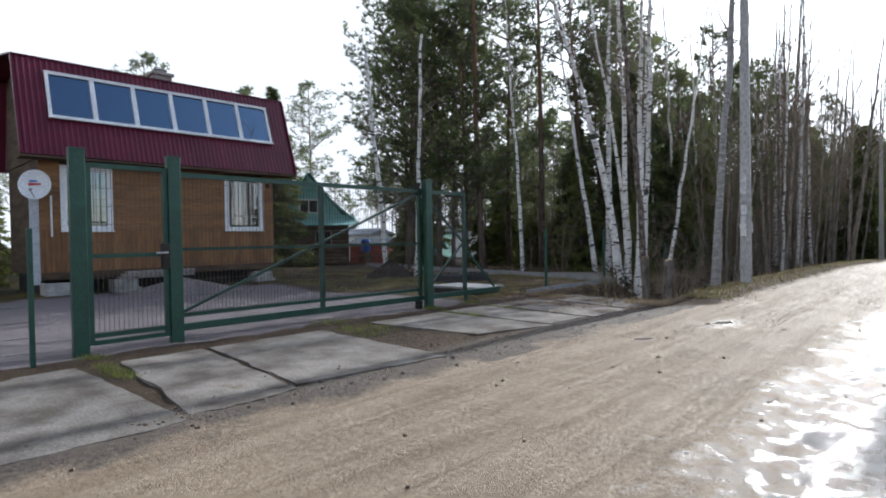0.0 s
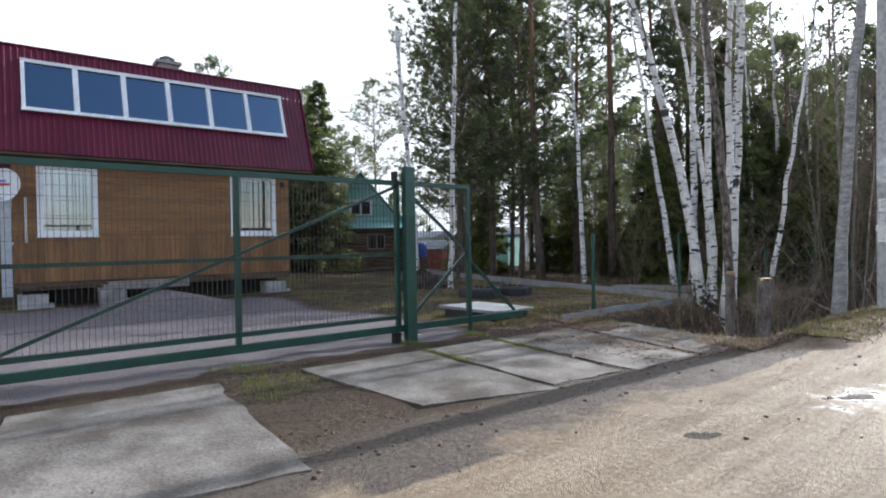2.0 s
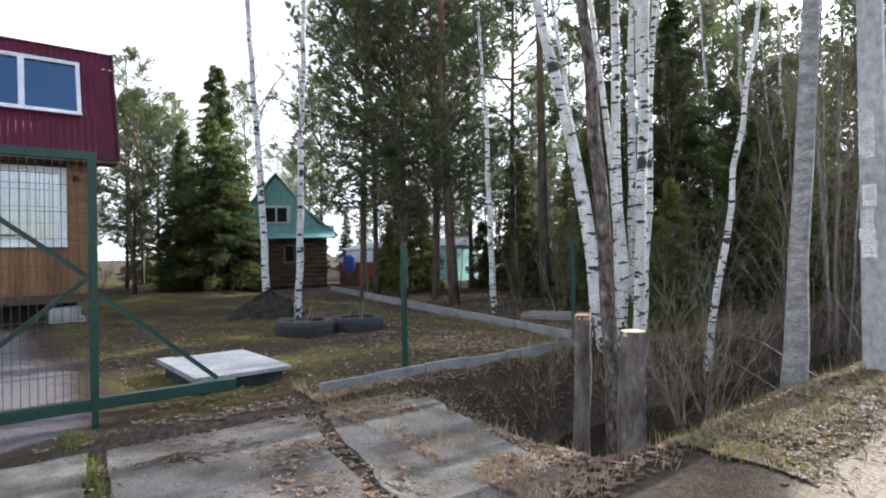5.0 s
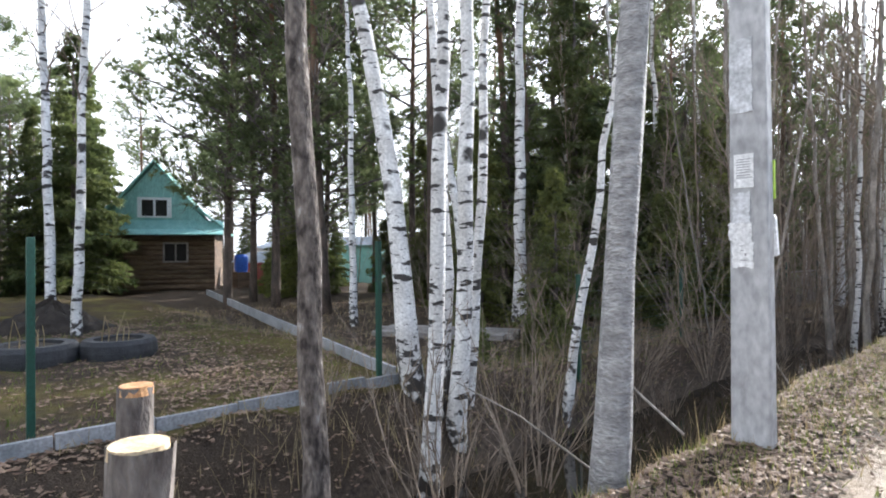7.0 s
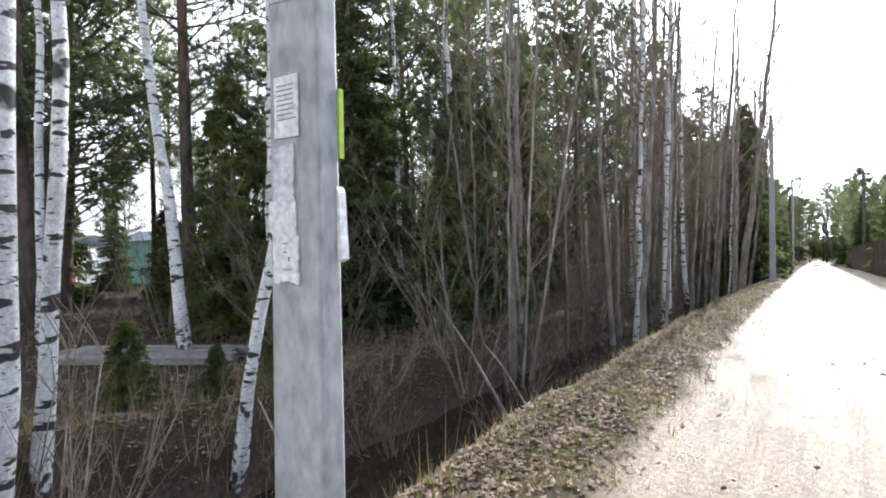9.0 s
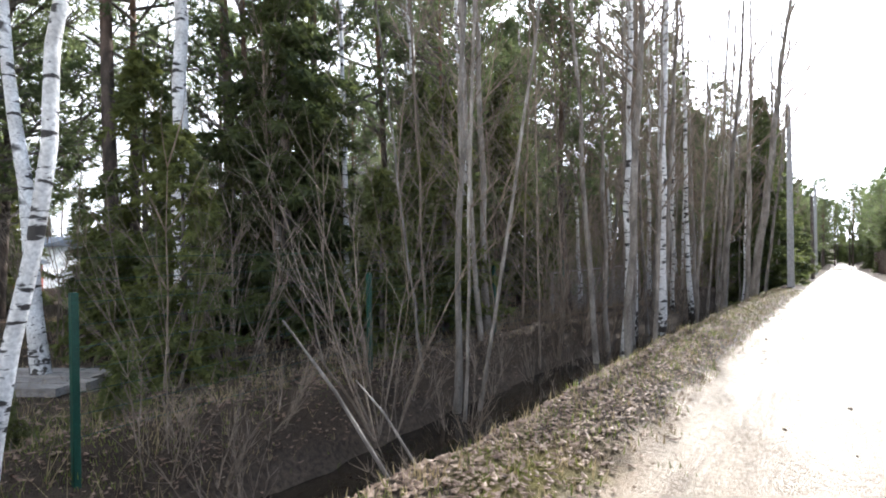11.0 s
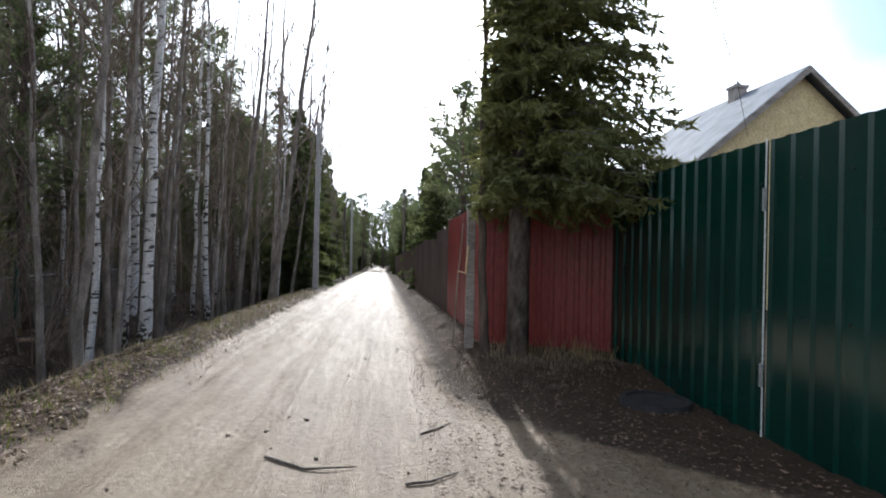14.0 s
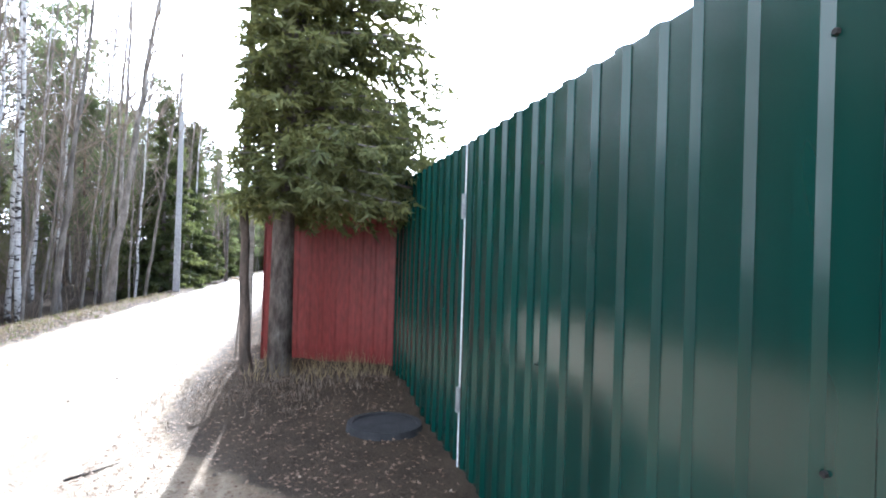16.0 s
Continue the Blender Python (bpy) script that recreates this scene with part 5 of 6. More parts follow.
BUSHY = [pine_mesh(s, H, lo, fu, 13) for s, H, lo, fu in ((6, 12.0, .20, 1.25), (7, 13.0, .24, 1.15), (8, 10.5, .18, 1.3))]
HERO_N = mat("hanging_spruce_needles", (0.090, 0.104, 0.034), (0.205, 0.208, 0.068), 1.4, 0.6, 0.0, 12, trans=0.35)
PINES = [pine_mesh(s, H, lo, fu) for s, H, lo, fu in ((1, 13.5, .36, 1.0), (2, 14.5, .45, .9), (3, 12.0, .30, 1.1), (4, 15.5, .52, .8), (5, 11.0, .25, .9))]
SPRUCES = [spruce_mesh(s, H, R, SPRUCE_N, .55, .03, 2.0, step=0.42) for s, H, R in ((11, 9.0, 2.0), (12, 7.0, 1.5), (13, 11.0, 1.6))]
YOUNG = [spruce_mesh(s, H, R, YSPRUCE_N, .55, .02, 1.6) for s, H, R in ((21, 3.2, .95), (22, 4.6, 1.15), (23, 2.2, .8))]
BIRCHES = [bare_mesh(s, H, r, BIRCH, le, (0, 0), .4, 24, .15) for s, H, r, le in ((31, 12, .085, (.4, .2)), (32, 13, .095, (-.5, .3)), (33, 10.5, .07, (.7, -.2)), (34, 11, .065, (-.2, -.6)))]
ALDERS = [bare_mesh(s, H, r, GREYBARK, le, (0, 0), .3, 30, .15) for s, H, r, le in ((41, 10, .045, (.6, .2)), (42, 9, .038, (-.7, .3)), (43, 11, .055, (.3, -.5)), (44, 7.5, .03, (-.4, -.6)))]


def shrub_mesh(seed, H, count):
    rg = random.Random(seed)
    out, tips = [], []
    for i in range(count):
        g = Geo()
        a = rg.uniform(0, 6.28)
        branch(g, (0.12 * math.cos(a), 0.12 * math.sin(a), -0.1), (math.cos(a) * rg.uniform(.1, .55), math.sin(a) * rg.uniform(.1, .55), 1), H * rg.uniform(.5, 1.1), 0.006 + 0.003 * H * rg.random(), rg, 1, tips, -0.02, 4, .6, 4)
        out.append(g.mesh("shoot", TWIG))
    return out


THICKET = [bare_mesh(s, H, r, TWIG, le, (0, 0), .12, 34, .22, kids=5, up=1.3, smooth=6) for s, H, r, le in ((161, 6.0, .02, (.4, .2)), (162, 4.6, .016, (-.5, .2)), (163, 7.0, .024, (.2, -.5)))]
SHRUBS = [shrub_mesh(51, 2.4, 9), shrub_mesh(52, 1.7, 10), shrub_mesh(53, 3.4, 8)]

# trees with places of their own
asp = bare_mesh(61, 13, .086, ASPEN, (.75, .55), (0, 0), .45, 22, .17, smooth=18, r1=0.03)
plant("aspen_tree", asp, (-3.58, 12.98, 0.02), "thick grey-barked aspen at the ditch's edge", "roadside trees")
SCALY = mat("scaly_old_bark", (0.030, 0.022, 0.019), (0.21, 0.175, 0.15), 22, 0.95, 1.0, 60, stretch=(1, 1, 0.45), c=(0.36, 0.34, 0.32))
dk = bare_mesh(62, 8.5, .078, SCALY, (-.55, -.10), (.05, .03), .55, 7, .10, smooth=16, r1=0.03)
plant("dead_tree", dk, (-4.60, 11.87, -0.45), "dark scaly old trunk with few branches", "roadside trees")
# birch clump behind the ditch and two curved white stems before it
for k, (x, y, z, H, r, le, bo) in enumerate(((-6.10, 13.85, 0.0, 12.5, .105, (-2.6, -.9), (.22, .10)), (-6.05, 14.05, 0.0, 12.0, .085, (-.5, .5), (.0, .1)), (-5.95, 13.95, 0.0, 11.0, .06, (-2.0, 1.2), (.1, .1)),
                                             (-5.42, 13.34, -.6, 12.0, .074, (.55, -.1), (.06, .06)), (-5.83, 14.1, -.65, 12.5, .09, (.30, .05), (.0, .04)), (-6.0, 14.35, -.4, 10.5, .06, (.5, .3), (.0, .05)))):
    plant("birch_tree", bare_mesh(70 + k, H, r, BIRCH, le, bo, .42, 18, .14, smooth=16), (x, y, z), "white-barked birch with black marks in a clump by the ditch", "birch clump")
plant("birch_tree", bare_mesh(80, 9, .058, BIRCH, (1.15, .9), (-.06, .1), .5, 12, .12, smooth=12), (-5.78, 15.62, -0.55), "slim leaning young birch in the ditch", "roadside trees")
plant("birch_tree", bare_mesh(81, 10, .09, BIRCH, (-1.5, -.3), (.05, 0), .5, 14, .12), (-8.55, 17.1, -0.1), "leaning birch at the wood's edge", "birches of the wood")
plant("birch_tree", bare_mesh(82, 13, .13, BIRCH, (.2, .1), (0, 0), .5, 14, .12), (-9.1, 18.9, -0.1), "straight white birch before dark spruces", "birches of the wood")
plant("birch_tree", bare_mesh(83, 11, .075, BIRCH, (-1.0, .4), (.05, 0), .5, 14, .12), (-11.05, 16.4, 0), "slim white birch at the wood's edge", "birches of the wood")
plant("birch_tree", bare_mesh(84, 7.5, .085, BIRCH, (-.7, -.1), (.1, 0), .55, 16, .18, r1=.05), (-13.3, 11.9, 0.05), "topped white birch in the yard", "yard birches")
plant("birch_tree", bare_mesh(85, 7.5, .075, BIRCH, (.2, .2), (.0, 0), .5, 16, .18, r1=.04), (-12.0, 12.0, 0.05), "white birch in the yard with bare twigs", "yard birches")
for k, (x, y, r) in enumerate(((-4.55, 26.1, .10), (-6.15, 29.4, .12), (-5.4, 27.4, .05), (-5.0, 31.2, .07))):
    plant("birch_tree", bare_mesh(90 + k, 13, r, BIRCH, (.3 - .2 * k, .2), (0, 0), .45, 20, .13), (x, y, -0.3 - drop(y)), "tall birch rising beside the ditch", "birches along the lane")

SPR = spruce_mesh(101, 9.5, 2.15, HERO_N, 1.2, .18, .95, step=0.13, lop=0.78)
plant("spruce_tree", SPR, (1.0, 22.08, 0.12), "dense dark spruce with drooping boughs at the fence corner", "spruces by the fence")
plant("pine_tree", bare_mesh(103, 5.5, .06, PINE_BARK, (-.15, .1), (-.06, 0), .5, 10, .12), (0.72, 22.25, 0.12), "thin crooked bare trunk beside the spruce", "spruces by the fence")
plant("spruce_tree", SPRUCES[1], (13.5, 24.0, 0), "spruce top showing above the fence", "spruces by the fence", 0.75)

for k, (x, y, s, i) in enumerate(((-16.7, 16.2, 1.0, 0), (-16.0, 17.2, 1.0, 1), (-18.3, 17.6, 1.0, 0), (-14.9, 17.6, 1.05, 2), (-19.6, 19.4, 1.0, 1), (-17.0, 19.2, 1.05, 2))):
    plant("pine_tree", BUSHY[i], (x, y), "broad bushy Scots pine with low boughs", "pines of the wood", s, k * 67)
for k, (x, y, s, i) in enumerate(((-13.6, 17.3, 1.0, 3), (-12.4, 19.6, 1.0, 3), (-11.6, 21.4, 1.0, 1), (-15.5, 21.5, 1.0, 0))):
    plant("pine_tree", PINES[i], (x, y), "tall Scots pine with orange upper stem", "pines of the wood", s, k * 67)
for k, (x, y, s, i) in enumerate(((-23.6, 13.9, .95, 0), (-26.2, 14.7, .95, 0), (-24.9, 13.0, .7, 0), (-29.5, 15.0, .7, 1))):
    plant("spruce_tree", SPRUCES[i], (x, y), "dark green spruce behind the yard", "spruces of the yard", s, k * 50)
for k, (x, y, s, i) in enumerate(((-37, 13.2, .84, 3), (-38.8, 15.4, .80, 1), (-27.5, 11.4, .72, 4), (-29.5, 9.6, .62, 4), (-31, 12.6, .7, 2), (-33, 8.5, .55, 4), (-24.5, 0.2, .5, 4), (-27, -1, .55, 2), (-25, 2.0, .42, 4))):
    plant("pine_tree", PINES[i], (x, y), "pine standing behind the house and yard", "pines behind the house", s, k * 47)
for k, (x, y, s, i) in enumerate(((-24.5, 11.2, .62, 0), (-27.0, 12.6, .72, 2), (-25.5, 9.2, .5, 1), (-30.0, 10.0, .6, 0))):
    plant("pine_tree", BUSHY[i], (x, y), "light green bushy pine behind the yard", "pines behind the yard", s, k * 67)
for k, (x, y, s, i) in enumerate(((-8.9, 20.6, .85, 0), (-8.2, 23.2, .7, 1), (-9.6, 25.6, .7, 2), (-12.9, 23.4, .8, 0))):
    plant("spruce_tree", SPRUCES[i], (x, y), "dark green spruce at the wood's edge", "spruces of the wood", s, k * 77)
for k, (x, y, s, i) in enumerate(((-7.6, 18.1, .62, 1), (-6.9, 20.6, .8, 0), (-7.0, 22.3, .9, 1), (-7.0, 15.5, .36, 2), (-6.7, 17.0, .25, 2), (-6.55, 16.1, .22, 2))):
    plant("young_spruce", YOUNG[i], (x, y), "yellowish-green young spruce by the ditch", "young spruces", s, k * 77)
for k, (x, y, s, i) in enumerate(((-19.6, 1.5, .75, 1), (-21.0, 2.3, .85, 1), (-20.4, 0.3, .8, 0), (-22.4, 1.1, .9, 1), (-23.2, 2.9, 1.0, 1), (-19.2, -0.9, .7, 1), (-24.0, -0.4, 1.0, 1), (-21.6, -1.7, .9, 0), (-22.8, -3.2, 1.0, 1), (-25.5, 1.4, 1.1, 1))):
    plant("young_spruce", YOUNG[i], (x, y), "bushy green young conifer beside the house", "conifers beyond the yard", s, k * 71)
for k, (x, y, s, i) in enumerate(((-27.0, 2.2, .55, 0), (-26.0, -2.0, .5, 1), (-30.0, 0.5, .6, 2))):
    plant("pine_tree", BUSHY[i], (x, y), "pale green pine beyond the house", "pines behind the house", s, k * 67)
for k, (x, y, s, i) in enumerate(((2.3, 29.5, .50, 4), (2.0, 33.5, .55, 2), (2.8, 37.5, .65, 4), (2.1, 42.0, .6, 2))):
    plant("pine_tree", PINES[i], (x, y), "pine rising behind the lane fence", "conifers behind the fence", s, k * 67)
for k, (x, y, H, r, le) in enumerate(((-3.75, 32.8, 12.5, .12, (1.5, .2)), (-3.95, 37.2, 10.5, .06, (1.3, .3)), (-4.2, 30.6, 12.0, .08, (.9, .4)))):
    plant("alder_tree", bare_mesh(140 + k, H, r, GREYBARK, le, (0, 0), .4, 22, .2), (x, y), "tall leaning grey tree on the verge", "alders along the lane")
# tall bare trees that lean towards the light over the lane
rt = random.Random(77)
TALL = [bare_mesh(s, H, r, b, le, (0, 0), .35, 34, .2, r1=.015) for s, H, r, b, le in ((151, 15.5, .075, GREYBARK, (.9, .2)), (152, 14.0, .06, BIRCH, (.5, -.3)), (153, 16.0, .085, GREYBARK, (.4, .5)), (154, 13.5, .05, GREYBARK, (1.1, -.2)))]
for k in range(18):
    y = 23.5 + 1.9 * k + rt.uniform(-.5, .5)
    x = -4.0 - 2.6 * rt.random() ** 1.4
    plant("alder_tree", TALL[k % 4], (x, y), "tall bare tree leaning over the lane", "tall trees along the lane", rt.uniform(.85, 1.08), rt.uniform(-30, 30))
# several stems rising together from the ditch bank
for k, (x, y, H, r, le) in enumerate(((-5.58, 20.45, 9, .045, (.3, .15)), (-5.40, 20.65, 8, .026, (1.3, .5)), (-5.75, 20.7, 8.5, .024, (-.3, .9)), (-5.3, 20.25, 7, .02, (.8, -.8)), (-5.85, 20.3, 6, .018, (-1.1, .2)))):
    plant("alder_tree", bare_mesh(120 + k, H, r, GREYBARK, le, (0, 0), .25, 16, .13), (x, y, -0.55), "grey alder stem in a clump on the ditch bank", "alder clump")
plant("bare_shrub", shrub_mesh(130, 3.2, 13), (-5.4, 18.9, -0.5), "wide bare willow shrub fanning out of the ditch", "shrubs by the ditch")
plant("bare_shrub", shrub_mesh(131, 1.5, 12), (-4.75, 13.9, -0.5), "bare reddish shoots beside the ditch", "shrubs by the ditch")
plant("bare_shrub", shrub_mesh(132, 1.2, 10), (-4.3, 12.6, -0.3), "bare reddish shoots beside the ditch", "shrubs by the ditch")
for a_, b_, r_ in (((-4.19, 17.65, -0.40), (-4.66, 17.07, .83), .016), ((-4.06, 17.74, -0.25), (-4.38, 17.46, .39), .010), ((-4.0, 14.9, -.2), (-5.3, 15.6, .15), .012), ((-3.8, 13.4, -.1), (-4.6, 12.9, .45), .008)):
    fb = thing("fallen_branch", "thin bare fallen branch slanting over the ditch", "branch", a_, "fallen branches")
    part("shaft", Geo().tube([(0, 0, 0), tuple((Vector(b_) - Vector(a_)) * 0.55 + Vector((0, 0, 0.05))), tuple(Vector(b_) - Vector(a_))], [r_, r_ * .8, r_ * .4], 6), GREYBARK, fb)

BRUSH = [shrub_mesh(171, .75, 9), shrub_mesh(172, 1.05, 8), shrub_mesh(173, .55, 10)]
rb = random.Random(91)
for k in range(46):
    y = 12.0 + 22 * rb.random() ** 1.3
    x = rb.choice((rb.uniform(-6.1, -5.4), rb.uniform(-5.4, -4.2)))
    plant("bare_shrub", BRUSH[k % 3], (x, y, height(x, y)), "low tangle of bare shoots in the ditch", "brush in the ditch", rb.uniform(.7, 1.2), rb.uniform(0, 360), "shrub", (rb.uniform(-25, 25), rb.uniform(-25, 25)))

# the wood: scattered trees
rw = random.Random(17)
taken = [(-27.5, 17.7), (-25.5, 17)]


def free(x, y, d):
    if any((x - a) ** 2 + (y - b) ** 2 < d * d for a, b in taken):
        return False
    # keep the sight line to the cottage open
    if 13.2 < y < 20 and x > -27 and abs((y - 9.5) - 8.2 / 25.7 * (-x - 1.8)) < 1.5:
        return False
    taken.append((x, y))
    return True


def scatter(n, x0, x1, y0, y1, d, make):
    k = 0
    for _ in range(n * 12):
        if k >= n:
            break
        x, y = rw.uniform(x0, x1), rw.uniform(y0, y1)
        if free(x, y, d):
            make(x, y)
            k += 1


def wild(meshes, name, label, group, lo, hi):
    def f(x, y):
        plant(name, rw.choice(meshes), (x, y), label, group, rw.uniform(lo, hi), rw.uniform(0, 360))
    return f


scatter(15, -24, -9.5, 20, 42, 1.9, wild(PINES, "pine_tree", "Scots pine in the wood", "pines of the wood", .75, 1.05))
scatter(30, -45, -9, 42, 90, 2.5, wild(PINES, "pine_tree", "Scots pine deep in the wood", "pines of the wood", .8, 1.1))
scatter(16, -60, -28, 14, 45, 3.0, wild(PINES, "pine_tree", "Scots pine deep in the wood", "pines of the wood", .7, 1.0))
scatter(12, -24, -10, 22, 42, 1.3, wild(SPRUCES, "spruce_tree", "dark spruce in the wood", "spruces of the wood", .3, .5))
scatter(16, -36, -24, 5, 15, 1.4, wild(YOUNG + SHRUBS[2:], "young_spruce", "low growth behind the yard", "growth behind the yard", .5, .9))
scatter(14, -32, -20, -9, 2.2, 1.5, wild(YOUNG + PINES[4:], "young_spruce", "conifer beyond the yard", "conifers beyond the yard", .5, .9))
scatter(30, -75, -45, -20, 60, 3.5, wild(SPRUCES + PINES, "pine_tree", "conifer of the distant wood", "distant wood", .6, .9))
scatter(46, -22, -8.0, 19, 48, .9, wild(YOUNG, "young_spruce", "yellowish young spruce in the undergrowth", "young spruces", .7, 1.3))
scatter(34, -13, -6.6, 20, 60, .8, wild(BIRCHES, "birch_tree", "slim bare birch in the wood", "birches of the wood", .7, 1.05))
scatter(46, -8.5, -4.1, 21.5, 60, .45, wild(ALDERS, "alder_tree", "thin grey bare alder beside the ditch", "alders along the lane", .75, 1.2))
scatter(26, -8.5, -3.8, 60, 120, 1.0, wild(ALDERS, "alder_tree", "thin grey bare alder far along the lane", "alders along the lane", .8, 1.2))
scatter(30, -14, -4.5, 45, 120, 1.4, wild(YOUNG + SPRUCES[:2], "young_spruce", "spruce beside the lane", "young spruces", .9, 1.2))
scatter(40, 1.5, 5, 31, 110, 1.4, wild(PINES[2:3] + PINES[4:] + SPRUCES, "pine_tree", "conifer behind the lane fence", "conifers behind the fence", .5, .85))
scatter(60, -10, 9, 97, 150, 1.6, wild(PINES + SPRUCES, "pine_tree", "conifer at the far end of the lane", "conifers at the lane's end", .7, 1.0))
scatter(34, -10, -4.4, 40, 115, 1.4, wild(PINES[4:] + SPRUCES, "pine_tree", "conifer beside the far lane", "conifers beside the lane", .75, 1.1))
scatter(14, -24, -9, -30, -2, 2.4, wild(PINES, "pine_tree", "pine down the lane", "pines behind the house", .7, 1.0))
scatter(70, -60, -12, 44, 95, 2.2, wild(PINES + SPRUCES, "pine_tree", "conifer deep in the wood", "distant wood", .7, 1.1))
scatter(18, -11, -6.4, 23, 50, .8, wild(PINES[4:] + YOUNG[1:2] + BUSHY[2:], "pine_tree", "green young conifer among the bare stems", "young conifers of the wood", .5, .9))
scatter(30, -20, -7.5, 20, 40, .7, wild(THICKET, "alder_tree", "thin brown sapling in the undergrowth", "saplings of the wood", .7, 1.2))
scatter(34, -8.5, -5.4, 19.5, 46, .4, wild(THICKET, "alder_tree", "thin brown sapling beside the ditch", "saplings by the ditch", .6, 1.2))
scatter(16, -7.2, -5.7, 21, 45, .6, wild(SHRUBS, "bare_shrub", "bare tangled willow shrub by the ditch", "shrubs by the ditch", .6, 1.1))
scatter(20, -14, -7.2, 16, 32, .8, wild(SHRUBS, "bare_shrub", "bare thin shrub under the trees", "shrubs of the wood", .5, 1.0))


# stumps
def stump(at, r, h, top_mat, label):
    s = thing("tree_stump", label, "stump", (at[0], at[1], height(*at)), "stumps by the driveway")
    hh = h - height(*at)
    pts = [(0.003 * i, 0.004 * i, -0.2 + (hh + 0.2) * i / 8) for i in range(9)]
    part("trunk", Geo().tube(pts, [r * (1.25 - 0.25 * min(1, i / 3)) for i in range(9)], 18, cap=False, wob=0.25), DARKBARK, s, smooth=True)
    g = Geo()
    g.tube([(0.024, 0.032, hh - 0.03), (0.024, 0.032, hh + 0.004)], [r * 0.97, r * 0.93], 18)
    part("cut_face", g, top_mat, s)
    return s


stump((-4.21, 10.87), .06, .82, ORANGECUT, "thin sawn-off stump with orange cut top")
stump((-3.70, 10.75), .085, .76, CUTWOOD, "thick grey-barked sawn-off stump with pale cut top")

# ---------------------------------------------------------------- litter, grass, stones
rl = random.Random(23)


def scatter_faces(name, label, n, place, size, material, upright=False, kind_cat="litter"):
    v, f = [], []
    for _ in range(n):
        x, y = place()
        z = height(x, y)
        s = size * rl.uniform(.6, 1.4)
        a = rl.uniform(0, 6.28)
        k = len(v)
        if upright:
            for b in range(3):
                t = rl.uniform(0, 6.28)
                ox, oy = rl.gauss(0, .03), rl.gauss(0, .03)
                tx, ty = rl.gauss(0, .35), rl.gauss(0, .35)
                k = len(v)
                v += [(x + ox - 0.004 * math.cos(t), y + oy - 0.004 * math.sin(t), z - 0.01), (x + ox + 0.004 * math.cos(t), y + oy + 0.004 * math.sin(t), z - 0.01), (x + ox + tx * s, y + oy + ty * s, z + s)]
                f.append((k, k + 1, k + 2))
            continue
        ca, sa = math.cos(a), math.sin(a)
        t1, t2 = rl.gauss(0, .35), rl.gauss(0, .35)
        for px, py in ((-1, 0), (0, -.55), (1, 0), (0, .55)):
            v.append((x + s * (px * ca - py * sa), y + s * (px * sa + py * ca), z + 0.012 + s * 0.5 * (px * t1 + py * t2) + (0.25 * s if px else 0)))
        f.append((k, k + 1, k + 2, k + 3))
    me = bpy.data.meshes.new(name)
    me.from_pydata(v, [], f)
    me.materials.append(material)
    return tagged(new(name, me), label, kind_cat, kind="stuff")


def verge():
    return rl.choice((rl.gauss(-3.15, .26), rl.uniform(-3.75, -2.7))), 10.9 + 26 * rl.random() ** 1.6


def bank():
    y = 9.6 + 24 * rl.random() ** 1.9
    x = rl.choice((rl.uniform(-6.25, -5.3), rl.uniform(-4.7, -3.4), rl.uniform(-6.25, -3.5)))
    while y > 11.4 and height(x, y) + drop(y) < -0.55 and rl.random() < 0.93:
        y = 9.6 + 24 * rl.random() ** 1.9
        x = rl.choice((rl.uniform(-6.6, -5.5), rl.uniform(-4.0, -3.3)))
    return x, y


def woodfloor():
    return -6.3 - 10 * rl.random() ** 1.5, rl.uniform(14, 30)


def rightside():
    return (rl.uniform(-0.2, 2.1), rl.uniform(17.5, 24)) if rl.random() < .6 else (rl.uniform(-0.1, .75), rl.uniform(22, 40))


scatter_faces("fallen_leaves", "dry brown fallen leaves on the verge", 17000, verge, .024, LEAF)
scatter_faces("fallen_leaves", "dry brown fallen leaves in the ditch", 12000, bank, .027, LEAF)
scatter_faces("fallen_leaves", "dry brown leaves on the wood floor", 9000, woodfloor, .04, LEAF)
scatter_faces("fallen_leaves", "dry leaves along the fence foot", 6500, rightside, .016, LEAF)
scatter_faces("fallen_leaves", "dry leaves on the driveway edge", 2600, lambda: (rl.uniform(-6.3, -3.5), rl.choice((rl.gauss(9.0, .35), rl.uniform(7.6, 10.5)))), .024, LEAF)
scatter_faces("dry_grass", "straw-coloured dry grass on the ditch bank", 1100, bank, .10, STRAW, True)
scatter_faces("dry_reeds", "long straw-coloured stalks leaning over the ditch", 220, lambda: (rl.choice((rl.gauss(-4.3, .25), rl.gauss(-5.9, .2))), rl.uniform(11.8, 17)), .42, STRAW, True)
scatter_faces("dry_grass", "dry grass along the verge", 1500, verge, .07, STRAW, True)
scatter_faces("green_grass", "fresh green grass along the verge", 2200, verge, .06, GRASS, True)
scatter_faces("green_grass", "thin grass over the yard", 3000, lambda: (rl.uniform(-14, -6.4), rl.uniform(8.2, 15)), .05, GRASS, True)
scatter_faces("green_grass", "moss and grass between the slabs", 1100, lambda: (rl.uniform(-6.4, -5.0), rl.choice((rl.gauss(1.62, .06), rl.gauss(4.75, .2), rl.gauss(6.78, .03), rl.gauss(7.86, .04)))), .045, GRASS, True)
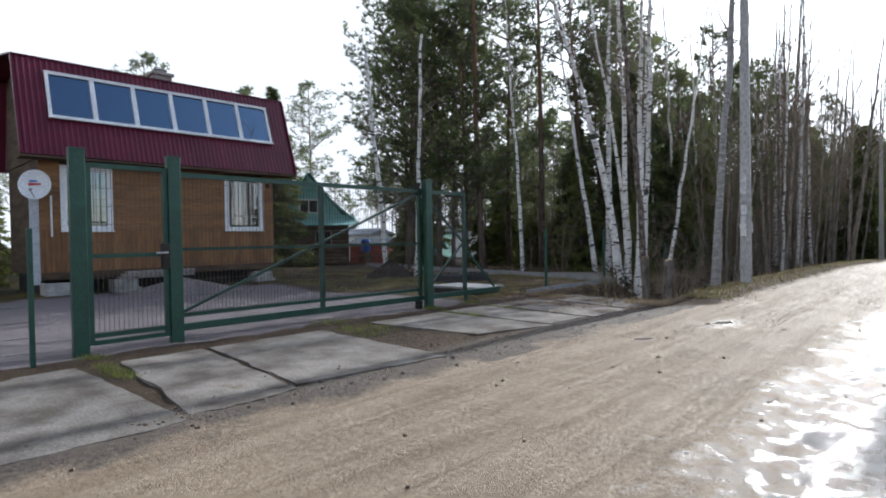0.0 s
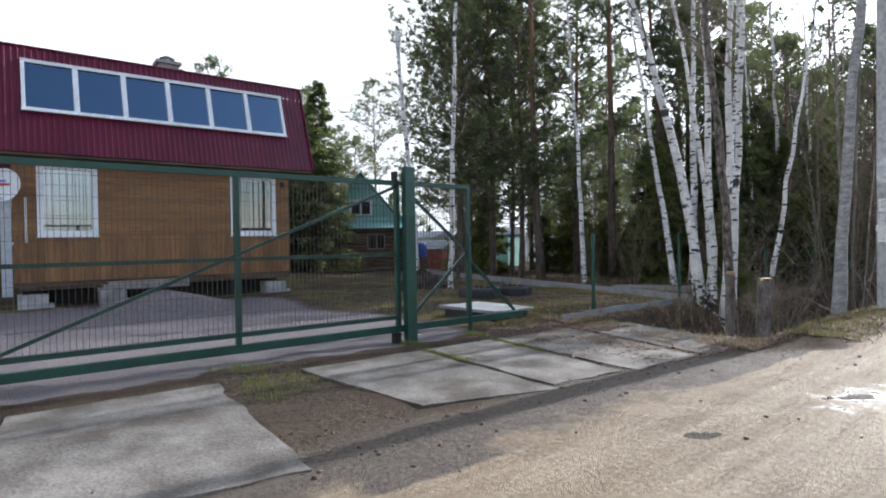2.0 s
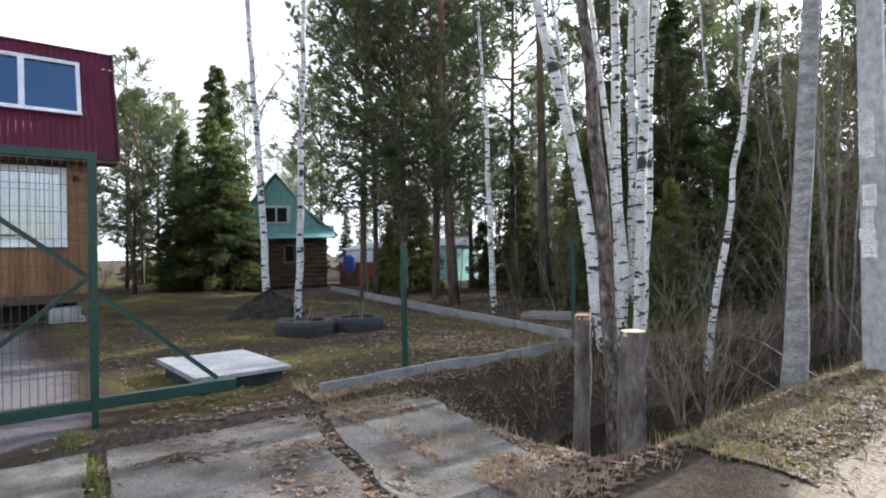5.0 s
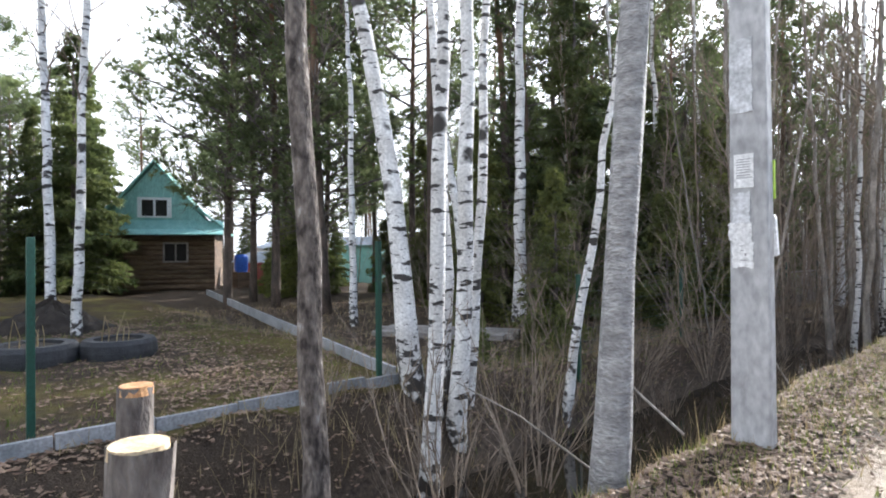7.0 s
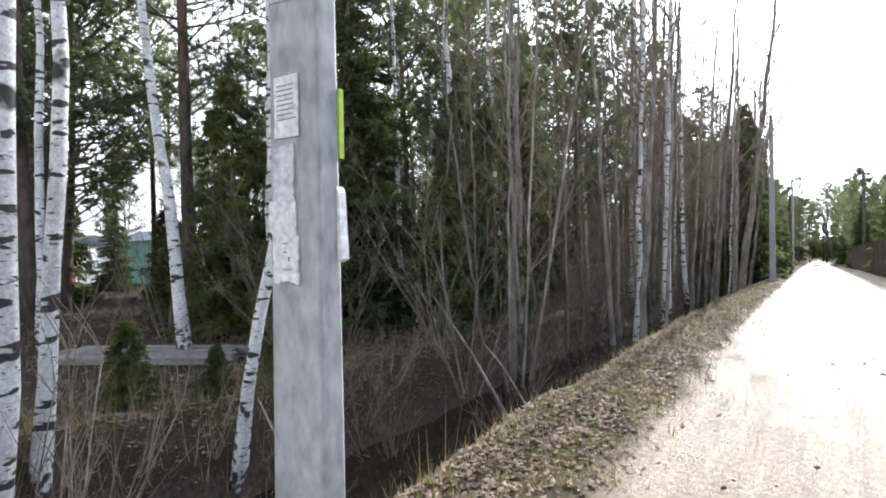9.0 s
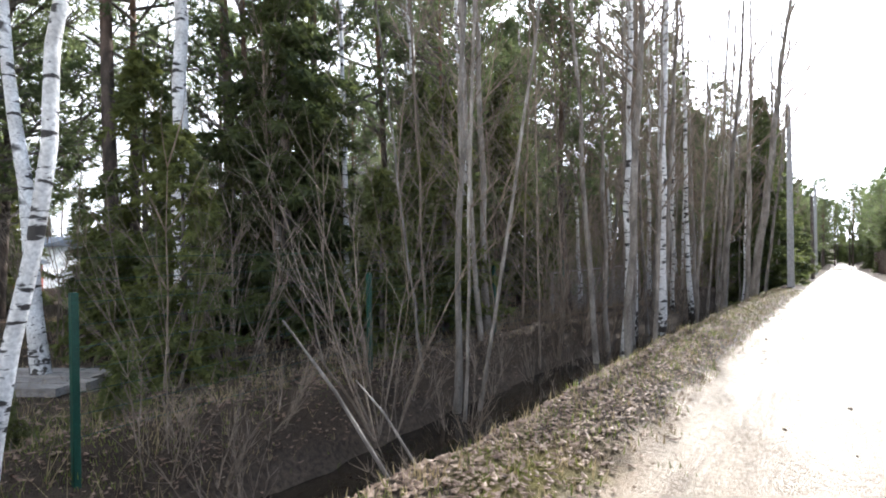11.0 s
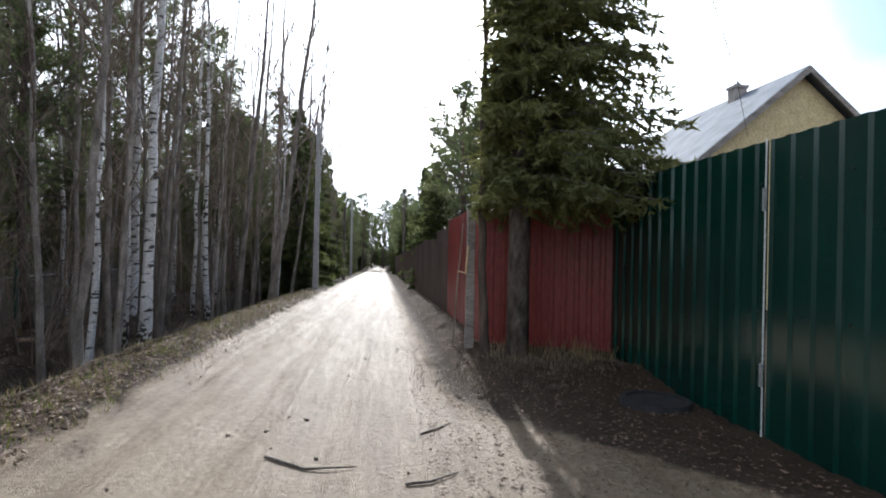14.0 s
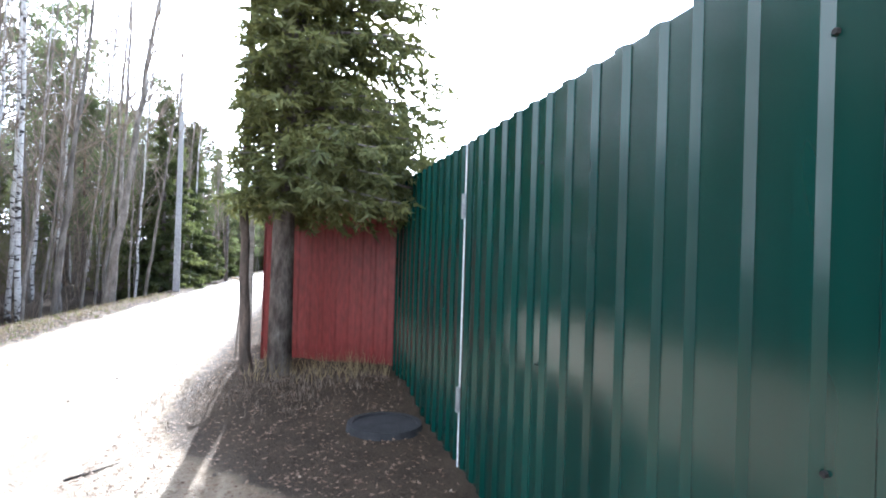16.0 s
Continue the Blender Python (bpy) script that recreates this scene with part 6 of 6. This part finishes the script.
scatter_faces("dry_grass", "dry weeds at the red fence foot", 120, lambda: (rl.uniform(0.7, 2.1), rl.gauss(22.1, .22)), .17, STRAW, True)
scatter_faces("dry_twigs", "dead twigs and needles heaped round the spruce foot", 450, lambda: (rl.gauss(1.1, .5), rl.gauss(21.75, .35)), .06, TWIG, True)
scatter_faces("fallen_leaves", "brown leaves strewn over the yard", 6000, lambda: (-6.5 - 8 * rl.random() ** 1.2, rl.choice((rl.uniform(8.4, 14.5), rl.gauss(12.6, .5)))), .03, LEAF)
scatter_faces("dry_twigs", "fallen twigs on the wood floor", 2600, woodfloor, .16, TWIG, True)
scatter_faces("green_moss", "bright moss tufts by the fence in the wood", 2600, lambda: (rl.gauss(-6.6, .5), rl.choice((rl.gauss(16.4, .5), rl.uniform(13.9, 20)))), .035, GRASS, True)
scatter_faces("dry_grass", "dry grass on the wood floor", 3500, woodfloor, .13, STRAW, True)


def stones(name, label, n, place, size, material):
    g = Geo()
    for _ in range(n):
        x, y = place()
        s = size * rl.uniform(.4, 1.5)
        m = Matrix.Translation((x, y, height(x, y))) @ Euler((rl.uniform(-.3, .3), rl.uniform(-.3, .3), rl.uniform(0, 6.28))).to_matrix().to_4x4()
        g.box(-s, -s * .75, -s * .4, s, s * .75, s * .7, m, s * .35)
    return tagged(part(name, g, material, kind="stuff"), label, "clods")


stones("clods", "dark clods of mud on the lane", 240, lambda: (rl.uniform(-3.4, 1.5), rl.uniform(-1, 26)), .013, CLOD)
stones("clods", "loose mud crumbs along the slab ends", 300, lambda: (rl.gauss(-3.7, .3), rl.uniform(0, 10)), .014, CLOD)

mp_ = thing("mud_hole", "small dark muddy hole in the sandy lane", "mud hole", (-2.26, 6.45, height(-2.26, 6.45)))
wobble = [1 + 0.22 * math.sin(0.31 * a * 2 + 1) + 0.5 * noise.noise(Vector((a * 0.7, 1.5, 1))) for a in range(20)]
ring0 = [(0.10 * math.cos(a * math.pi / 10) * wobble[a], 0.17 * math.sin(a * math.pi / 10) * wobble[a]) for a in range(20)]
g = Geo().prism(ring0, "z", -0.05, 0.006)
part("mud", g, SOIL, mp_, bevel=0.012)
